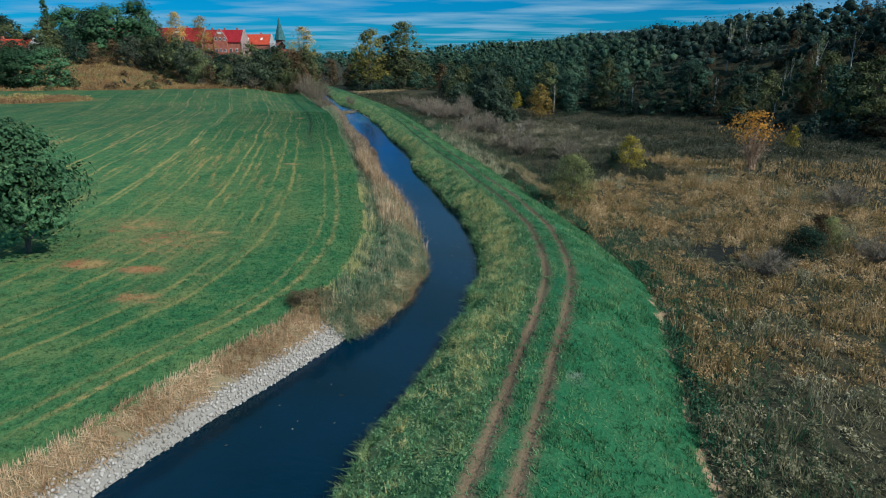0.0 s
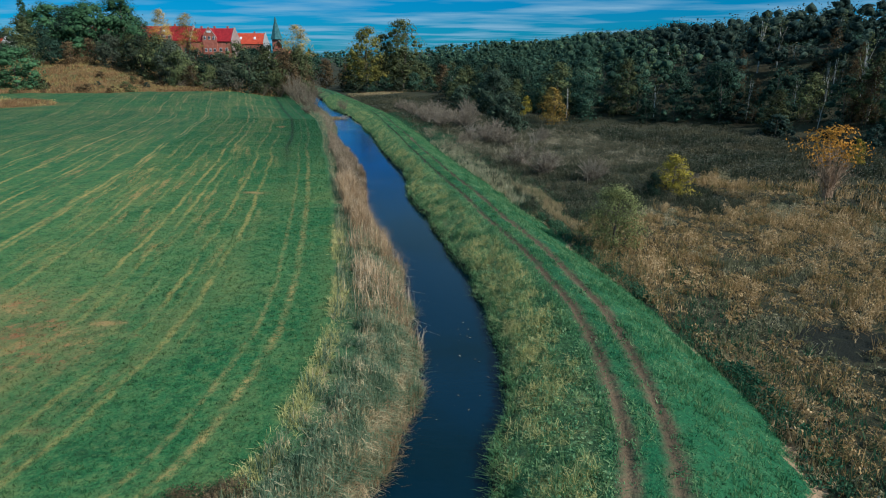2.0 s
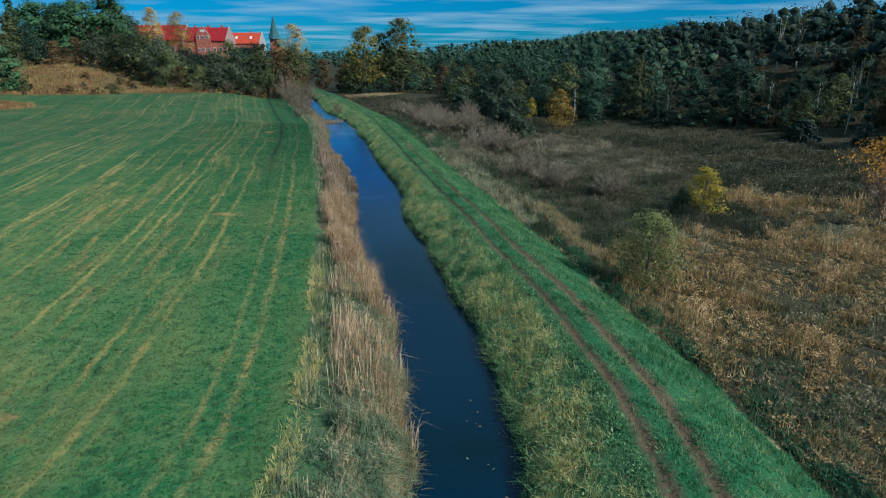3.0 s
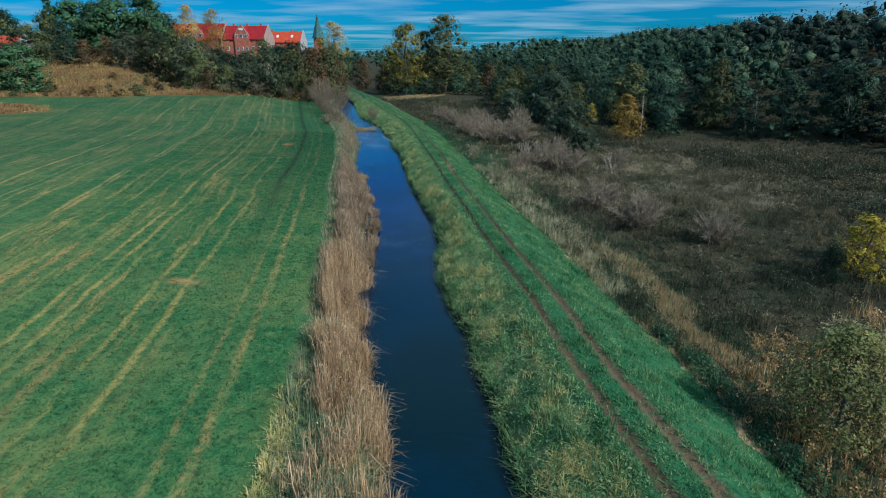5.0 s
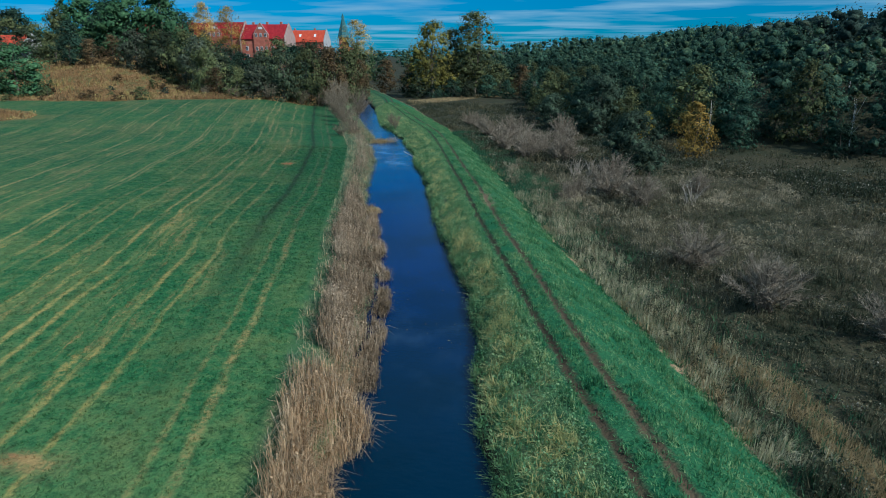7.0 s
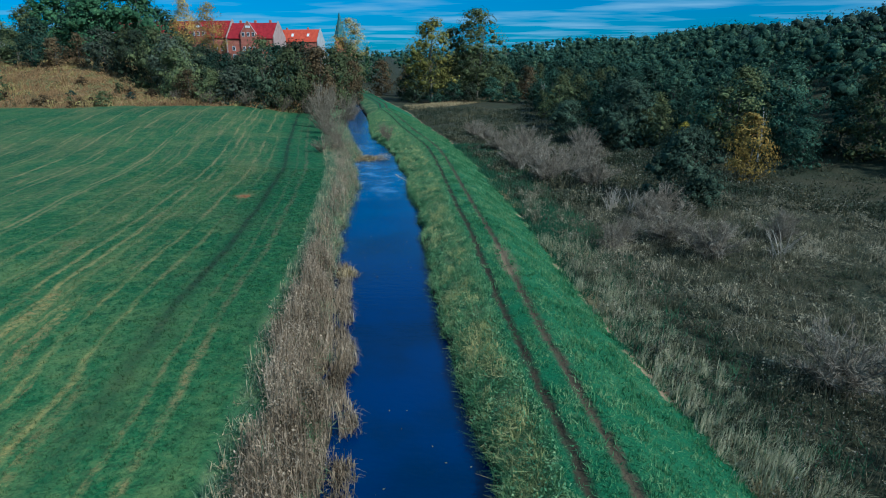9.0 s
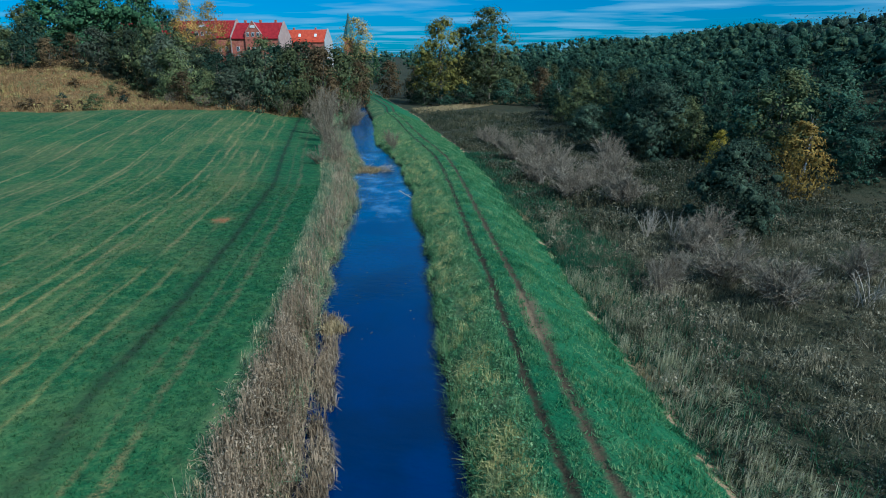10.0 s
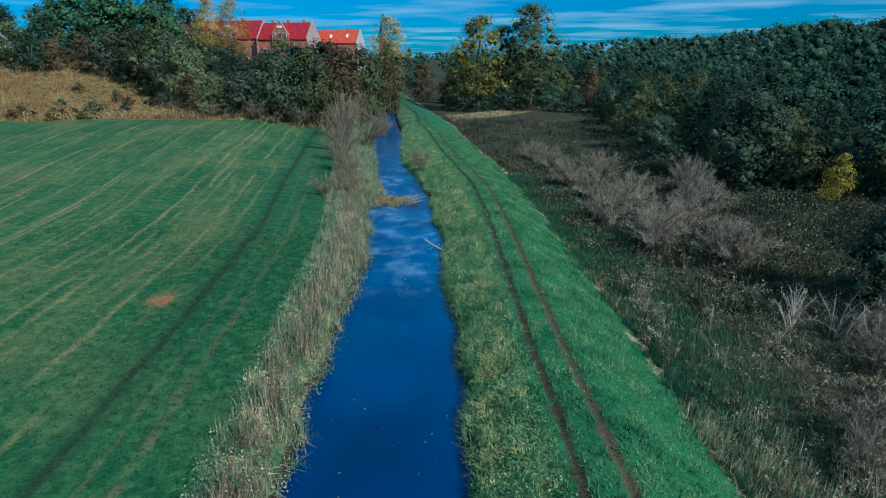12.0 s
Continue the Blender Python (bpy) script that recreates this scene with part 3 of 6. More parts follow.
def height(x, y):
    """The ground's height: meadow, river channel, dike, marsh, wooded hill."""
    x, y = np.asarray(x, float), np.asarray(y, float)
    f, wl, wr, tk, ft, hl = (at(c, y) for c in (L_FIELD, L_LEFT, L_RIGHT, L_TRACK, L_FOOT, L_HILL))
    d = np.maximum(f - x, 0)
    field = 0.6 + 0.018 * np.minimum(d, 26) + 2.2 * smooth(y, 140, 205) * smooth(d, 0, 22) + 1.5 * smooth(y, 222, 300) * smooth(d, 0, 40) + 7.5 * smooth(y, 207, 245) * smooth(d, 20, 75)
    field = field + 0.05 * wave(x, y, 3.1) + 0.04 * wave(x, y, 1.2)
    crown = 0.80 - 0.25 * smooth(y, 45, 110)
    marsh = -2.05 + 0.12 * wave(x, y, 4.0) + 0.05 * wave(x, y, 1.3)
    hd = x - hl
    hill = (15.5 - 5.0 * smooth(x - 0.15 * y, 22, -8) * smooth(y, 215, 290)) * smooth(hd, -6, 95) + 5.0 * smooth(x, 74, 122) * smooth(y, 270, 190) * smooth(y, 60, 100) + 4.0 * smooth(hd, 95, 400) + 6.0 * smooth(y, 330, 700)
    z = field
    # left bank
    u = np.clip((x - f) / np.maximum(wl - f, 0.3), 0, 1)
    stone = smooth(y, 33, 30)
    bank = np.interp(u, [0, 0.55, 0.85, 1.0], [0.0, -0.22, -0.85, -2.1])
    z = np.where(x > f, 0.6 + bank * (1 - stone) + stone * (-2.0 * u ** 1.2) + 0.05 * wave(x, y, 0.9), z)
    u = np.clip((x - wl) / np.maximum(wr - wl, 0.3), 0, 1)
    z = np.where(x > wl, np.interp(u, [0, 0.12, 0.5, 0.88, 1], [-1.5, -2.1, -2.5, -2.1, -1.5]), z)
    # right bank, up to the dike's crown
    w = np.maximum(tk - 1.5 - wr, 0.5)
    u = np.clip((x - wr) / w, 0, 1)
    g = np.interp(u, [0, 0.07, 0.30, 0.75, 1.0], [0, 0.28, 0.54, 0.87, 1.0])
    z = np.where(x > wr, -1.5 + g * (crown + 1.44) + (0.07 * wave(x, y, 0.8) + 0.10 * wave(x + 3, y, 0.45)) * smooth(u, 0.05, 0.2) * smooth(u, 1.0, 0.85), z)
    t = x - tk
    rut = 0.09 * np.exp(-((np.abs(t) - 0.8) / 0.16) ** 2)
    z = np.where(t > -1.5, crown - 0.02 * t * t - rut + 0.02 * wave(x, y, 0.7), z)
    u = np.clip((t - 1.5) / np.maximum(ft - tk - 1.5, 0.5), 0, 1)
    z = np.where(t > 1.5, crown - 0.05 + (marsh - 0.1 - crown) * (u * 0.65 + 0.35 * smooth(u, 0, 1)) + 0.04 * wave(x, y, 1.0), z)
    dd = x - ft
    z = np.where(dd > 0, marsh - 0.1 * smooth(dd, 2.0, 0.0) + hill, z)
    return z


def thing(name, label, category, x=0.0, y=0.0, z=0.0, group="", kind=""):
    ob = tagged(new(name), label, category, group, kind)
    ob.empty_display_size = 0.3
    ob.matrix_basis = pose(x, y, z)
    return ob


def mesh_of(name, verts, faces, mat, flat=True):
    """A mesh from arrays; faces all have the same number of corners."""
    verts, faces = np.asarray(verts, np.float32), np.asarray(faces, np.int32)
    me = bpy.data.meshes.new(name)
    k = faces.shape[1]
    me.vertices.add(len(verts))
    me.vertices.foreach_set("co", verts.ravel())
    me.loops.add(faces.size)
    me.loops.foreach_set("vertex_index", faces.ravel())
    me.polygons.add(len(faces))
    me.polygons.foreach_set("loop_start", np.arange(0, faces.size, k, dtype=np.int32))
    me.update(calc_edges=True)
    me.validate()
    me.materials.append(mat)
    if not flat:
        me.shade_smooth()
    return me


def from_bm(name, bm, mat, smooth_shade=False):
    me = bpy.data.meshes.new(name)
    bm.to_mesh(me)
    bm.free()
    me.materials.append(mat)
    if smooth_shade:
        me.shade_smooth()
    return me


def part(name, data, parent, label="", m=None):
    ob = new(name, data)
    ob.parent = parent
    if m is not None:
        ob.matrix_basis = m
    return tagged(ob, label) if label else ob


def floats(me, name, values):
    a = me.attributes.new(name, "FLOAT", "POINT")
    a.data.foreach_set("value", np.asarray(values, np.float32))


# bare soil and straw in the meadow: x, y, half length, half width
BARE = [(-25.2, 37.5, 2.0, 1.1), (-20.9, 36.6, 1.6, 0.8), (-18.7, 31.9, 1.3, 0.9), (-16.7, 36.0, 0.4, 0.2), (-22.5, 43.0, 5.0, 4.0), (-26.0, 47.0, 4.0, 3.0), (-19.1, 45.4, 1.0, 0.4),
        (-21.7, 76.8, 1.1, 0.5), (-35.2, 134.8, 0.8, 1.0)]


def plan_attributes(me, x, y):
    floats(me, "across", (at(L_FIELD, y) - x) * 0.965)
    floats(me, "track", (x - at(L_TRACK, y)) * 0.965)
    floats(me, "foot", (x - at(L_FOOT, y)) * 0.965)
    b = np.zeros_like(x)
    for px, py, a, w in BARE:
        b = np.maximum(b, (0.62 if a > 3 else 1.0) * np.exp(-(((x - px) / a) ** 2 + ((y - py) / w) ** 2) * 0.7))
    floats(me, "bare", b)
    floats(me, "dusty", 0.75 * smooth(y, 100, 45) + 0.25 * smooth(y, 45, 26) + 2.6 * smooth(np.abs(y - 119.5), 4.0, 2.0) * (x > at(L_TRACK, y)))


def build_ground():
    rows = np.concatenate([np.arange(-110, 8, 6.0), np.arange(8, 150, 0.5), np.arange(150, 265, 1.0), np.arange(265, 425, 5.0), np.arange(430, 1800, 90.0)])
    f, wl, wr, tk, ft = (at(c, rows)[:, None] for c in (L_FIELD, L_LEFT, L_RIGHT, L_TRACK, L_FOOT))
    dl = -np.concatenate([[1700, 1300, 900, 650, 450, 330, 260, 215], np.arange(180, 27, -5.0), np.arange(26, 0, -0.75)])
    left = f + dl[None, :]
    bl = f + (wl - f) * np.linspace(0, 0.97, 8)[None, :]
    bed = wl + (wr - wl) * np.array([0.0, 0.06, 0.13, 0.3, 0.5, 0.7, 0.87, 0.94])[None, :]
    br = wr + (tk - 1.5 - wr) * np.array([0, 0.035, 0.07, 0.12, 0.2, 0.3, 0.4, 0.5, 0.6, 0.7, 0.8, 0.9])[None, :]
    tr = tk + np.array([-1.5, -1.2, -1.05, -0.93, -0.8, -0.67, -0.55, -0.3, 0, 0.3, 0.55, 0.67, 0.8, 0.93, 1.05, 1.2])[None, :]
    sl = tk + 1.5 + (ft - tk - 1.5) * np.linspace(0, 0.96, 14)[None, :]
    mr = ft + np.concatenate([np.arange(0, 40, 1.0), np.arange(40, 175, 4.5), [190, 230, 290, 380, 500, 700, 1000, 1700]])[None, :]
    X = np.concatenate([left, bl, bed, br, tr, sl, mr], axis=1)
    Y = np.repeat(rows[:, None], X.shape[1], axis=1)
    x, y = X.ravel(), Y.ravel()
    z = height(x, y)
    nr, nc = X.shape
    i = (np.arange(nr - 1)[:, None] * nc + np.arange(nc - 1)[None, :]).ravel()
    me = mesh_of("ground", np.column_stack([x, y, z]), np.column_stack([i, i + 1, i + nc + 1, i + nc]), M_GROUND, flat=False)
    plan_attributes(me, x, y)
    floats(me, "shore", np.where((x > at(L_FIELD, y)) & (x < at(L_TRACK, y)), z, 1.0))
    d = at(L_FIELD, y) - x
    weeds = smooth(d, 4, 10) * smooth(y - field_end(x), -0.4, 0.8) * smooth(y, 330, 300)
    weeds = np.maximum(weeds, smooth(((x + 122) / 19) ** 2 + ((y - 170) / 8) ** 2, 1.15, 0.8))
    floats(me, "weeds", weeds)
    u = (x - at(L_FIELD, y)) / np.maximum(at(L_LEFT, y) - at(L_FIELD, y), 0.3)
    floats(me, "gravel", smooth(u, 0.54, 0.62) * (x < at(L_LEFT, y) + 0.6) * smooth(y, 32.4, 31.0) + np.exp(-((x - 5.5) ** 2 + (y - 23.8) ** 2) / 0.07))
    floats(me, "dry", (x > at(L_FIELD, y) + 0.05) * (x < at(L_LEFT, y)) * smooth(y, 33.5, 32.0))
    # oval of the painted shadow left of the low shrub
    floats(me, "hollow_shade", smooth(((x - 22.7) / 3.4) ** 2 + ((y - 49.8) / 2.6) ** 2, 1.2, 0.7))
    return tagged(new("ground", me), "green mown meadow, grassy dike and brown marsh floor", "ground", kind="structure")


def build_water():
    rows = np.concatenate([np.arange(-110, 8, 4.0), np.arange(8, 330, 0.75)])
    f = np.linspace(-0.12, 1.12, 12)[None, :]
    wl, wr = at(L_LEFT, rows)[:, None], at(L_RIGHT, rows)[:, None]
    X = wl + (wr - wl) * f
    Y = np.repeat(rows[:, None], 12, axis=1)
    x, y = X.ravel(), Y.ravel()
    i = (np.arange(len(rows) - 1)[:, None] * 12 + np.arange(11)[None, :]).ravel()
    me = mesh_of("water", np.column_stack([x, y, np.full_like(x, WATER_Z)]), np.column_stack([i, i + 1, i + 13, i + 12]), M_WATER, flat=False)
    # where the water is rough and its painted sky sheen pale
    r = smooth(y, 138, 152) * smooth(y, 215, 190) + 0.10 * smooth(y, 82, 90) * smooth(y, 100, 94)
    floats(me, "riffle_sheen", r)
    return tagged(new("water", me), "deep blue river water, sky reflection painted in, with ripples and pale riffles", "river", kind="structure")


ground = build_ground()
water = build_water()


# ---- grasses, reeds and weeds ----
def blades(rng, base, n, length, width, lean, curl=0.5, droop=None, simple=False):
    """Bent blades in tufts: base (k,3) tuft places, n blades each. Returns verts and triangle faces."""
    k = len(base)
    b = np.repeat(base, n, axis=0)
    m = len(b)
    ang = rng.uniform(0, 2 * np.pi, m)
    ln = length[0] + (length[1] - length[0]) * rng.random(m) ** 1.3
    le = lean * rng.random(m)
    dirx, diry = np.cos(ang), np.sin(ang)
    if droop is not None:
        dirx, diry = dirx * 0.6 + droop[0], diry * 0.6 + droop[1]
    w = rng.uniform(width[0], width[1], m)
    off = rng.normal(0, 0.06, (m, 2)) * (length[1] / 0.5) ** 0.5
    b = b + np.column_stack([off, np.zeros(m)])
    mid = b + np.column_stack([dirx * ln * le * 0.35, diry * ln * le * 0.35, ln * 0.58])
    tip = b + np.column_stack([dirx * ln * le, diry * ln * le, ln * (1 - curl * le * 0.6)])
    fa = rng.uniform(0, 2 * np.pi, m)
    sx = np.column_stack([np.cos(fa) * w, np.sin(fa) * w, np.zeros(m)]) * 0.5
    if simple:
        V = np.stack([b - sx, b + sx, tip], axis=1).reshape(-1, 3)
        return V, np.arange(m * 3).reshape(-1, 3)
    V = np.stack([b - sx * 0.7, b + sx * 0.7, mid + sx, mid - sx, tip], axis=1).reshape(-1, 3)
    i = np.arange(m)[:, None] * 5
    F = np.concatenate([i + np.array([[0, 1, 2]]), i + np.array([[0, 2, 3]]), i + np.array([[3, 2, 4]])])
    return V, F


def plumes(rng, base, size, lift, up=0.7):
    """Small diamonds at all angles: seed heads, flower heads, loose leaves."""
    m = len(base)
    n = rng.normal(0, 0.6, (m, 3)) + np.array([0, 0, up])
    n /= np.linalg.norm(n, axis=1)[:, None]
    s = rng.uniform(size[0], size[1], m)[:, None]
    u = np.cross(n, rng.normal(0, 1, (m, 3)))
    u /= np.linalg.norm(u, axis=1)[:, None]
    v = np.cross(n, u)
    c = base + np.array([0, 0, 1.0]) * lift
    V = np.stack([c - u * s * 0.6, c - v * s * 0.35 + n * s * 0.1, c + u * s * 0.6, c + v * s * 0.35 + n * s * 0.1], axis=1).reshape(-1, 3)
    i = np.arange(m)[:, None] * 4
    return V, np.concatenate([i + np.array([[0, 1, 2]]), i + np.array([[0, 2, 3]])])


def join(*pairs):
    n, V, F = 0, [], []
    for v, f in pairs:
        V.append(v), F.append(f + n)
        n += len(v)
    return np.concatenate(V), np.concatenate(F)


def strip(rng, n, y0, y1, lo, hi, keep=None):
    """Random ground places between two lines x(y)."""
    y = rng.uniform(y0, y1, n)
    a, b = lo(y), hi(y)
    x = a + (b - a) * rng.random(n)
    if keep is not None:
        k = keep(x, y, rng.random(n))
        x, y = x[k], y[k]
    return np.column_stack([x, y, height(x, y) - 0.02])


def clumped(rng, centres, n, spread):
    """Places gathered round centres, on the ground."""
    c = np.repeat(centres[:, :2], n, axis=0)
    c = c + rng.normal(0, 1, c.shape) * np.repeat(rng.uniform(0.5, 1.2, len(centres)), n)[:, None] * spread
    return np.column_stack([c, height(c[:, 0], c[:, 1]) - 0.02])


def stuff(name, label, category, vf, mat, meadow=False):
    me = mesh_of(name, vf[0], vf[1], mat)
    if meadow:
        plan_attributes(me, vf[0][:, 0].astype(float), vf[0][:, 1].astype(float))
    return tagged(new(name, me), label, category, kind="stuff")


def shaped(vf, base, per, tall):
    """The same blades, each tuft stretched to its own height."""
    V, F = vf
    g = np.repeat(base[:, 2], per)
    V[:, 2] = g + (V[:, 2] - g) * np.repeat(np.maximum(tall, 0.15), per)
    return V, F


def build_grasses():
    rng = np.random.default_rng(5)
    F, WL, WR, TK, FT = ((lambda y, c=c: at(c, y)) for c in (L_FIELD, L_LEFT, L_RIGHT, L_TRACK, L_FOOT))
    # mown meadow
    b = strip(rng, 60000, 14, 150, lambda y: F(y) - 24, lambda y: F(y) - 0.2, lambda x, y, r: r < 1.15 - (F(y) - x) / 30)
    stuff("meadow_grass", "short mown green meadow grass with strewn hay", "grass", blades(rng, b, 4, (0.07, 0.20), (0.025, 0.05), 0.9, 0.6, simple=True), M_MEADOW, True)
    # dike: crown and marsh side
    def clear(x, y, r):
        t = np.abs(x - TK(y))
        return (np.abs(t - 0.8) > 0.24) | (r < 0.12)
    b = strip(rng, 78000, 14, 235, lambda y: TK(y) - 1.7, lambda y: FT(y) - 0.1, clear)
    stuff("dike_grass", "lush green grass on the dike", "grass", shaped(blades(rng, b, 4, (0.10, 0.32), (0.030, 0.070), 1.3, 0.8, simple=True), b, 12, 0.95 + 0.55 * wave(b[:, 0], b[:, 1], 0.37) + 0.45 * wave(b[:, 0] + 5, b[:, 1], 1.1)), M_DIKE)
    # river side of the dike: rough grass in tussocks, with leafy herbs
    c = strip(rng, 6200, 13, 230, lambda y: WR(y) + 0.05, lambda y: TK(y) - 1.45)
    b, t = clumped(rng, c, 5, 0.13), np.repeat(rng.uniform(0.6, 1.6, len(c)), 5)
    thin = strip(rng, 14000, 13, 230, lambda y: WR(y) - 0.05, lambda y: TK(y) - 1.35)
    b, t = np.concatenate([b, thin]), np.concatenate([t, rng.uniform(0.4, 0.9, len(thin))])
    t = t * np.clip(0.95 + 0.55 * wave(b[:, 0], b[:, 1], 0.4) + 0.45 * wave(b[:, 0] + 6, b[:, 1], 1.0), 0.25, 2.0)
    V, Fc = blades(rng, b, 5, (0.14, 0.44), (0.020, 0.045), 1.7, 1.0, simple=True)
    g = np.repeat(b[:, 2], 15)
    V[:, 2] = g + (V[:, 2] - g) * np.repeat(t, 15)
    b2 = strip(rng, 9000, 13, 230, lambda y: WR(y) - 0.20, lambda y: WR(y) + 0.6, lambda x, y, r: r < 0.7 + 0.5 * wave(x, y, 0.8))
    lv = np.repeat(b[rng.random(len(b)) < 0.60], 2, axis=0)
    lv = lv + np.column_stack([rng.normal(0, 0.12, (len(lv), 2)), rng.uniform(0.05, 0.34, len(lv))])
    stuff("bank_grass", "rough tussocky grass and herbs on the river bank", "grass", join((V, Fc), blades(rng, b2, 5, (0.3, 0.7), (0.02, 0.045), 1.3, 1.2, droop=(-0.7, 0.0), simple=True)), M_BANK)
    stuff("bank_herbs", "small leafy green herbs on the river bank", "herbs", plumes(rng, lv, (0.06, 0.13), 0.0), M_HERB)
    # pale tufts scattered thickly over the same slope
    c = strip(rng, 8600, 13, 215, lambda y: WR(y) + 0.12 * (TK(y) - WR(y)), lambda y: TK(y) - 1.9, lambda x, y, r: r < (0.36 + 0.50 * wave(x, y, 1.3) + 0.55 * wave(x * 1.1 + 7, y * 0.9, 0.53) + 0.35 * wave(x, y, 4.5)) * (0.25 + 0.75 * smooth(y, 150, 85)) * smooth(y, 12, 40))
    b = clumped(rng, c, 5, 0.13)
    stuff("bank_tufts", "yellowing grass tufts on the river bank", "grass", blades(rng, b, 6, (0.20, 0.62), (0.022, 0.048), 1.8, 1.0, simple=True), M_TUFT)
    # left bank: sedge, then reeds
    def reedy(y):
        return smooth(y, 62, 68) * smooth(y, 123, 113) + 0.35 * smooth(y, 45, 52) * smooth(y, 68, 62) + 0.12 * smooth(y, 114, 124) * smooth(y, 178, 165)
    b = strip(rng, 19000, 31, 215, lambda y: F(y) + 0.2, lambda y: WL(y) + 0.45)
    b = b[rng.random(len(b)) < 1.0 - 0.55 * reedy(b[:, 1])]
    stuff("bank_sedge", "green and tawny sedge along the river bank", "sedge", shaped(blades(rng, b, 6, (0.35, 1.3), (0.030, 0.070), 1.5, 1.1, droop=(0.25, -0.1), simple=True), b, 18, 0.8 + 0.55 * wave(b[:, 0], b[:, 1], 0.45) + 0.4 * wave(b[:, 0] + 4, b[:, 1], 1.2)), M_SEDGE)
    lv = strip(rng, 9000, 104, 185, lambda y: F(y) + 0.1, lambda y: WL(y) + 0.3, lambda x, y, r: r < (0.75 + 0.5 * wave(x, y, 1.3) + 0.4 * wave(x, y, 0.5)) * smooth(y, 113, 124))
    lv = np.repeat(lv, 4, axis=0)
    lv = lv + np.column_stack([rng.normal(0, 0.16, (len(lv), 2)), rng.uniform(0.08, 0.75, len(lv)) * np.clip(0.9 + 0.5 * wave(lv[:, 0], lv[:, 1], 0.6), 0.3, 1.5)])
    stuff("waterside_herbs", "leafy grey green herbs on the upstream bank", "herbs", plumes(rng, lv, (0.05, 0.13), 0.0, 0.4), M_SEDGE)
    b = strip(rng, 4200, 31, 60, lambda y: F(y) + 0.45 * (WL(y) - F(y)), lambda y: WL(y) + 0.40)
    b[:, 2] = np.maximum(b[:, 2], WATER_Z - 0.1)
    lv = np.repeat(b, 6, axis=0)
    lv = lv + np.column_stack([rng.normal(0, 0.22, (len(lv), 2)), rng.uniform(0.1, 0.8, len(lv)) * np.clip(0.9 + 0.6 * wave(lv[:, 0], lv[:, 1], 0.42), 0.3, 1.6)])
    stuff("sedge_leaves", "matted leaves in the sedge by the water", "sedge", blades(rng, lv, 1, (0.18, 0.42), (0.030, 0.055), 2.2, 1.3, droop=(0.2, -0.2), simple=True), M_SEDGE)
    b3 = strip(rng, 1700, 31, 66, lambda y: F(y) - 0.15, lambda y: F(y) + 0.85, lambda x, y, r: r < 0.55 + 0.6 * wave(x, y, 1.6) + 0.4 * wave(x, y, 0.6))
    stuff("edge_tufts", "yellow green grass tufts at the meadow's edge", "grass", blades(rng, b3, 9, (0.2, 0.5), (0.022, 0.05), 1.6, 1.0, simple=True), M_TUFT)
    stuff("overhanging_sedge", "shaggy grey green sedge hanging over the water", "sedge", shaped(blades(rng, b, 14, (0.3, 1.1), (0.022, 0.055), 1.9, 1.1, droop=(0.3, -0.15), simple=True), b, 42, 0.80 + 0.85 * wave(b[:, 0], b[:, 1], 0.42) + 0.65 * wave(b[:, 0] + 4, b[:, 1], 1.0)), M_SEDGE)
    b = strip(rng, 5400, 31, 75, lambda y: WL(y) - 0.55, lambda y: WL(y) + 0.55, lambda x, y, r: r < 0.5 + 0.7 * wave(x, y, 0.9))
    b[:, 2] = np.maximum(b[:, 2], WATER_Z - 0.1)
    stuff("withered_sedge", "withered rust and tan sedge at the water's edge", "sedge", blades(rng, b, 9, (0.4, 1.05), (0.022, 0.055), 1.6, 1.1, droop=(0.3, -0.1), simple=True), M_RUSTSEDGE)
    b = strip(rng, 44000, 33, 205, lambda y: F(y) + 0.5 + 0.25 * (WL(y) - F(y)), lambda y: WL(y) + 0.55)
    b = b[rng.random(len(b)) < reedy(b[:, 1])]
    b = b[(wave(b[:, 0] * 1.0, b[:, 1], 1.1) > np.where(b[:, 1] > 92, -0.95, -0.45))]
    b[:, 2] = np.maximum(b[:, 2], WATER_Z - 0.3)
    b[:, 0] += 0.45 * wave(b[:, 0], b[:, 1], 0.9)
    out = strip(rng, 3000, 86, 121, lambda y: WL(y) + 0.35, lambda y: WL(y) + 1.15, lambda x, y, r: r < 0.35 + 0.8 * wave(x * 0.4, y, 1.5) + 0.4 * wave(x, y, 0.5))
    out[:, 2] = WATER_Z - 0.1
    stuff("water_reeds", "withered reeds standing in the shallow water", "reeds", blades(rng, out, 6, (0.4, 1.15), (0.018, 0.045), 1.2, 0.9, droop=(0.1, -0.25)), M_REED_DARK)
    b = b[(b[:, 0] < WL(b[:, 1]) - 0.1) | (b[:, 1] < 88)]
    turn = 87 + 5 * wave(b[:, 0], b[:, 1], 2.0) + 3 * rng.normal(0, 1, len(b))
    late, b = b[b[:, 1] > turn], b[b[:, 1] <= turn]
    stuff("withered_reeds", "tangled grey brown withered reeds", "reeds", join(blades(rng, late, 3, (0.6, 2.0), (0.016, 0.036), 1.0, 0.9, droop=(0.1, -0.2)), plumes(rng, np.repeat(late, 2, axis=0) + np.column_stack([rng.normal(0, 0.2, (2 * len(late), 2)), rng.uniform(0.3, 1.5, 2 * len(late))]), (0.05, 0.13), 0.0, 0.2)), M_REED_DARK)
    st = blades(rng, b, 3, (0.8, 2.4), (0.014, 0.032), 1.15, 0.8, droop=(0.20, -0.25))
    hd = b[rng.random(len(b)) < 0.12] + np.array([0, 0, 1.6])
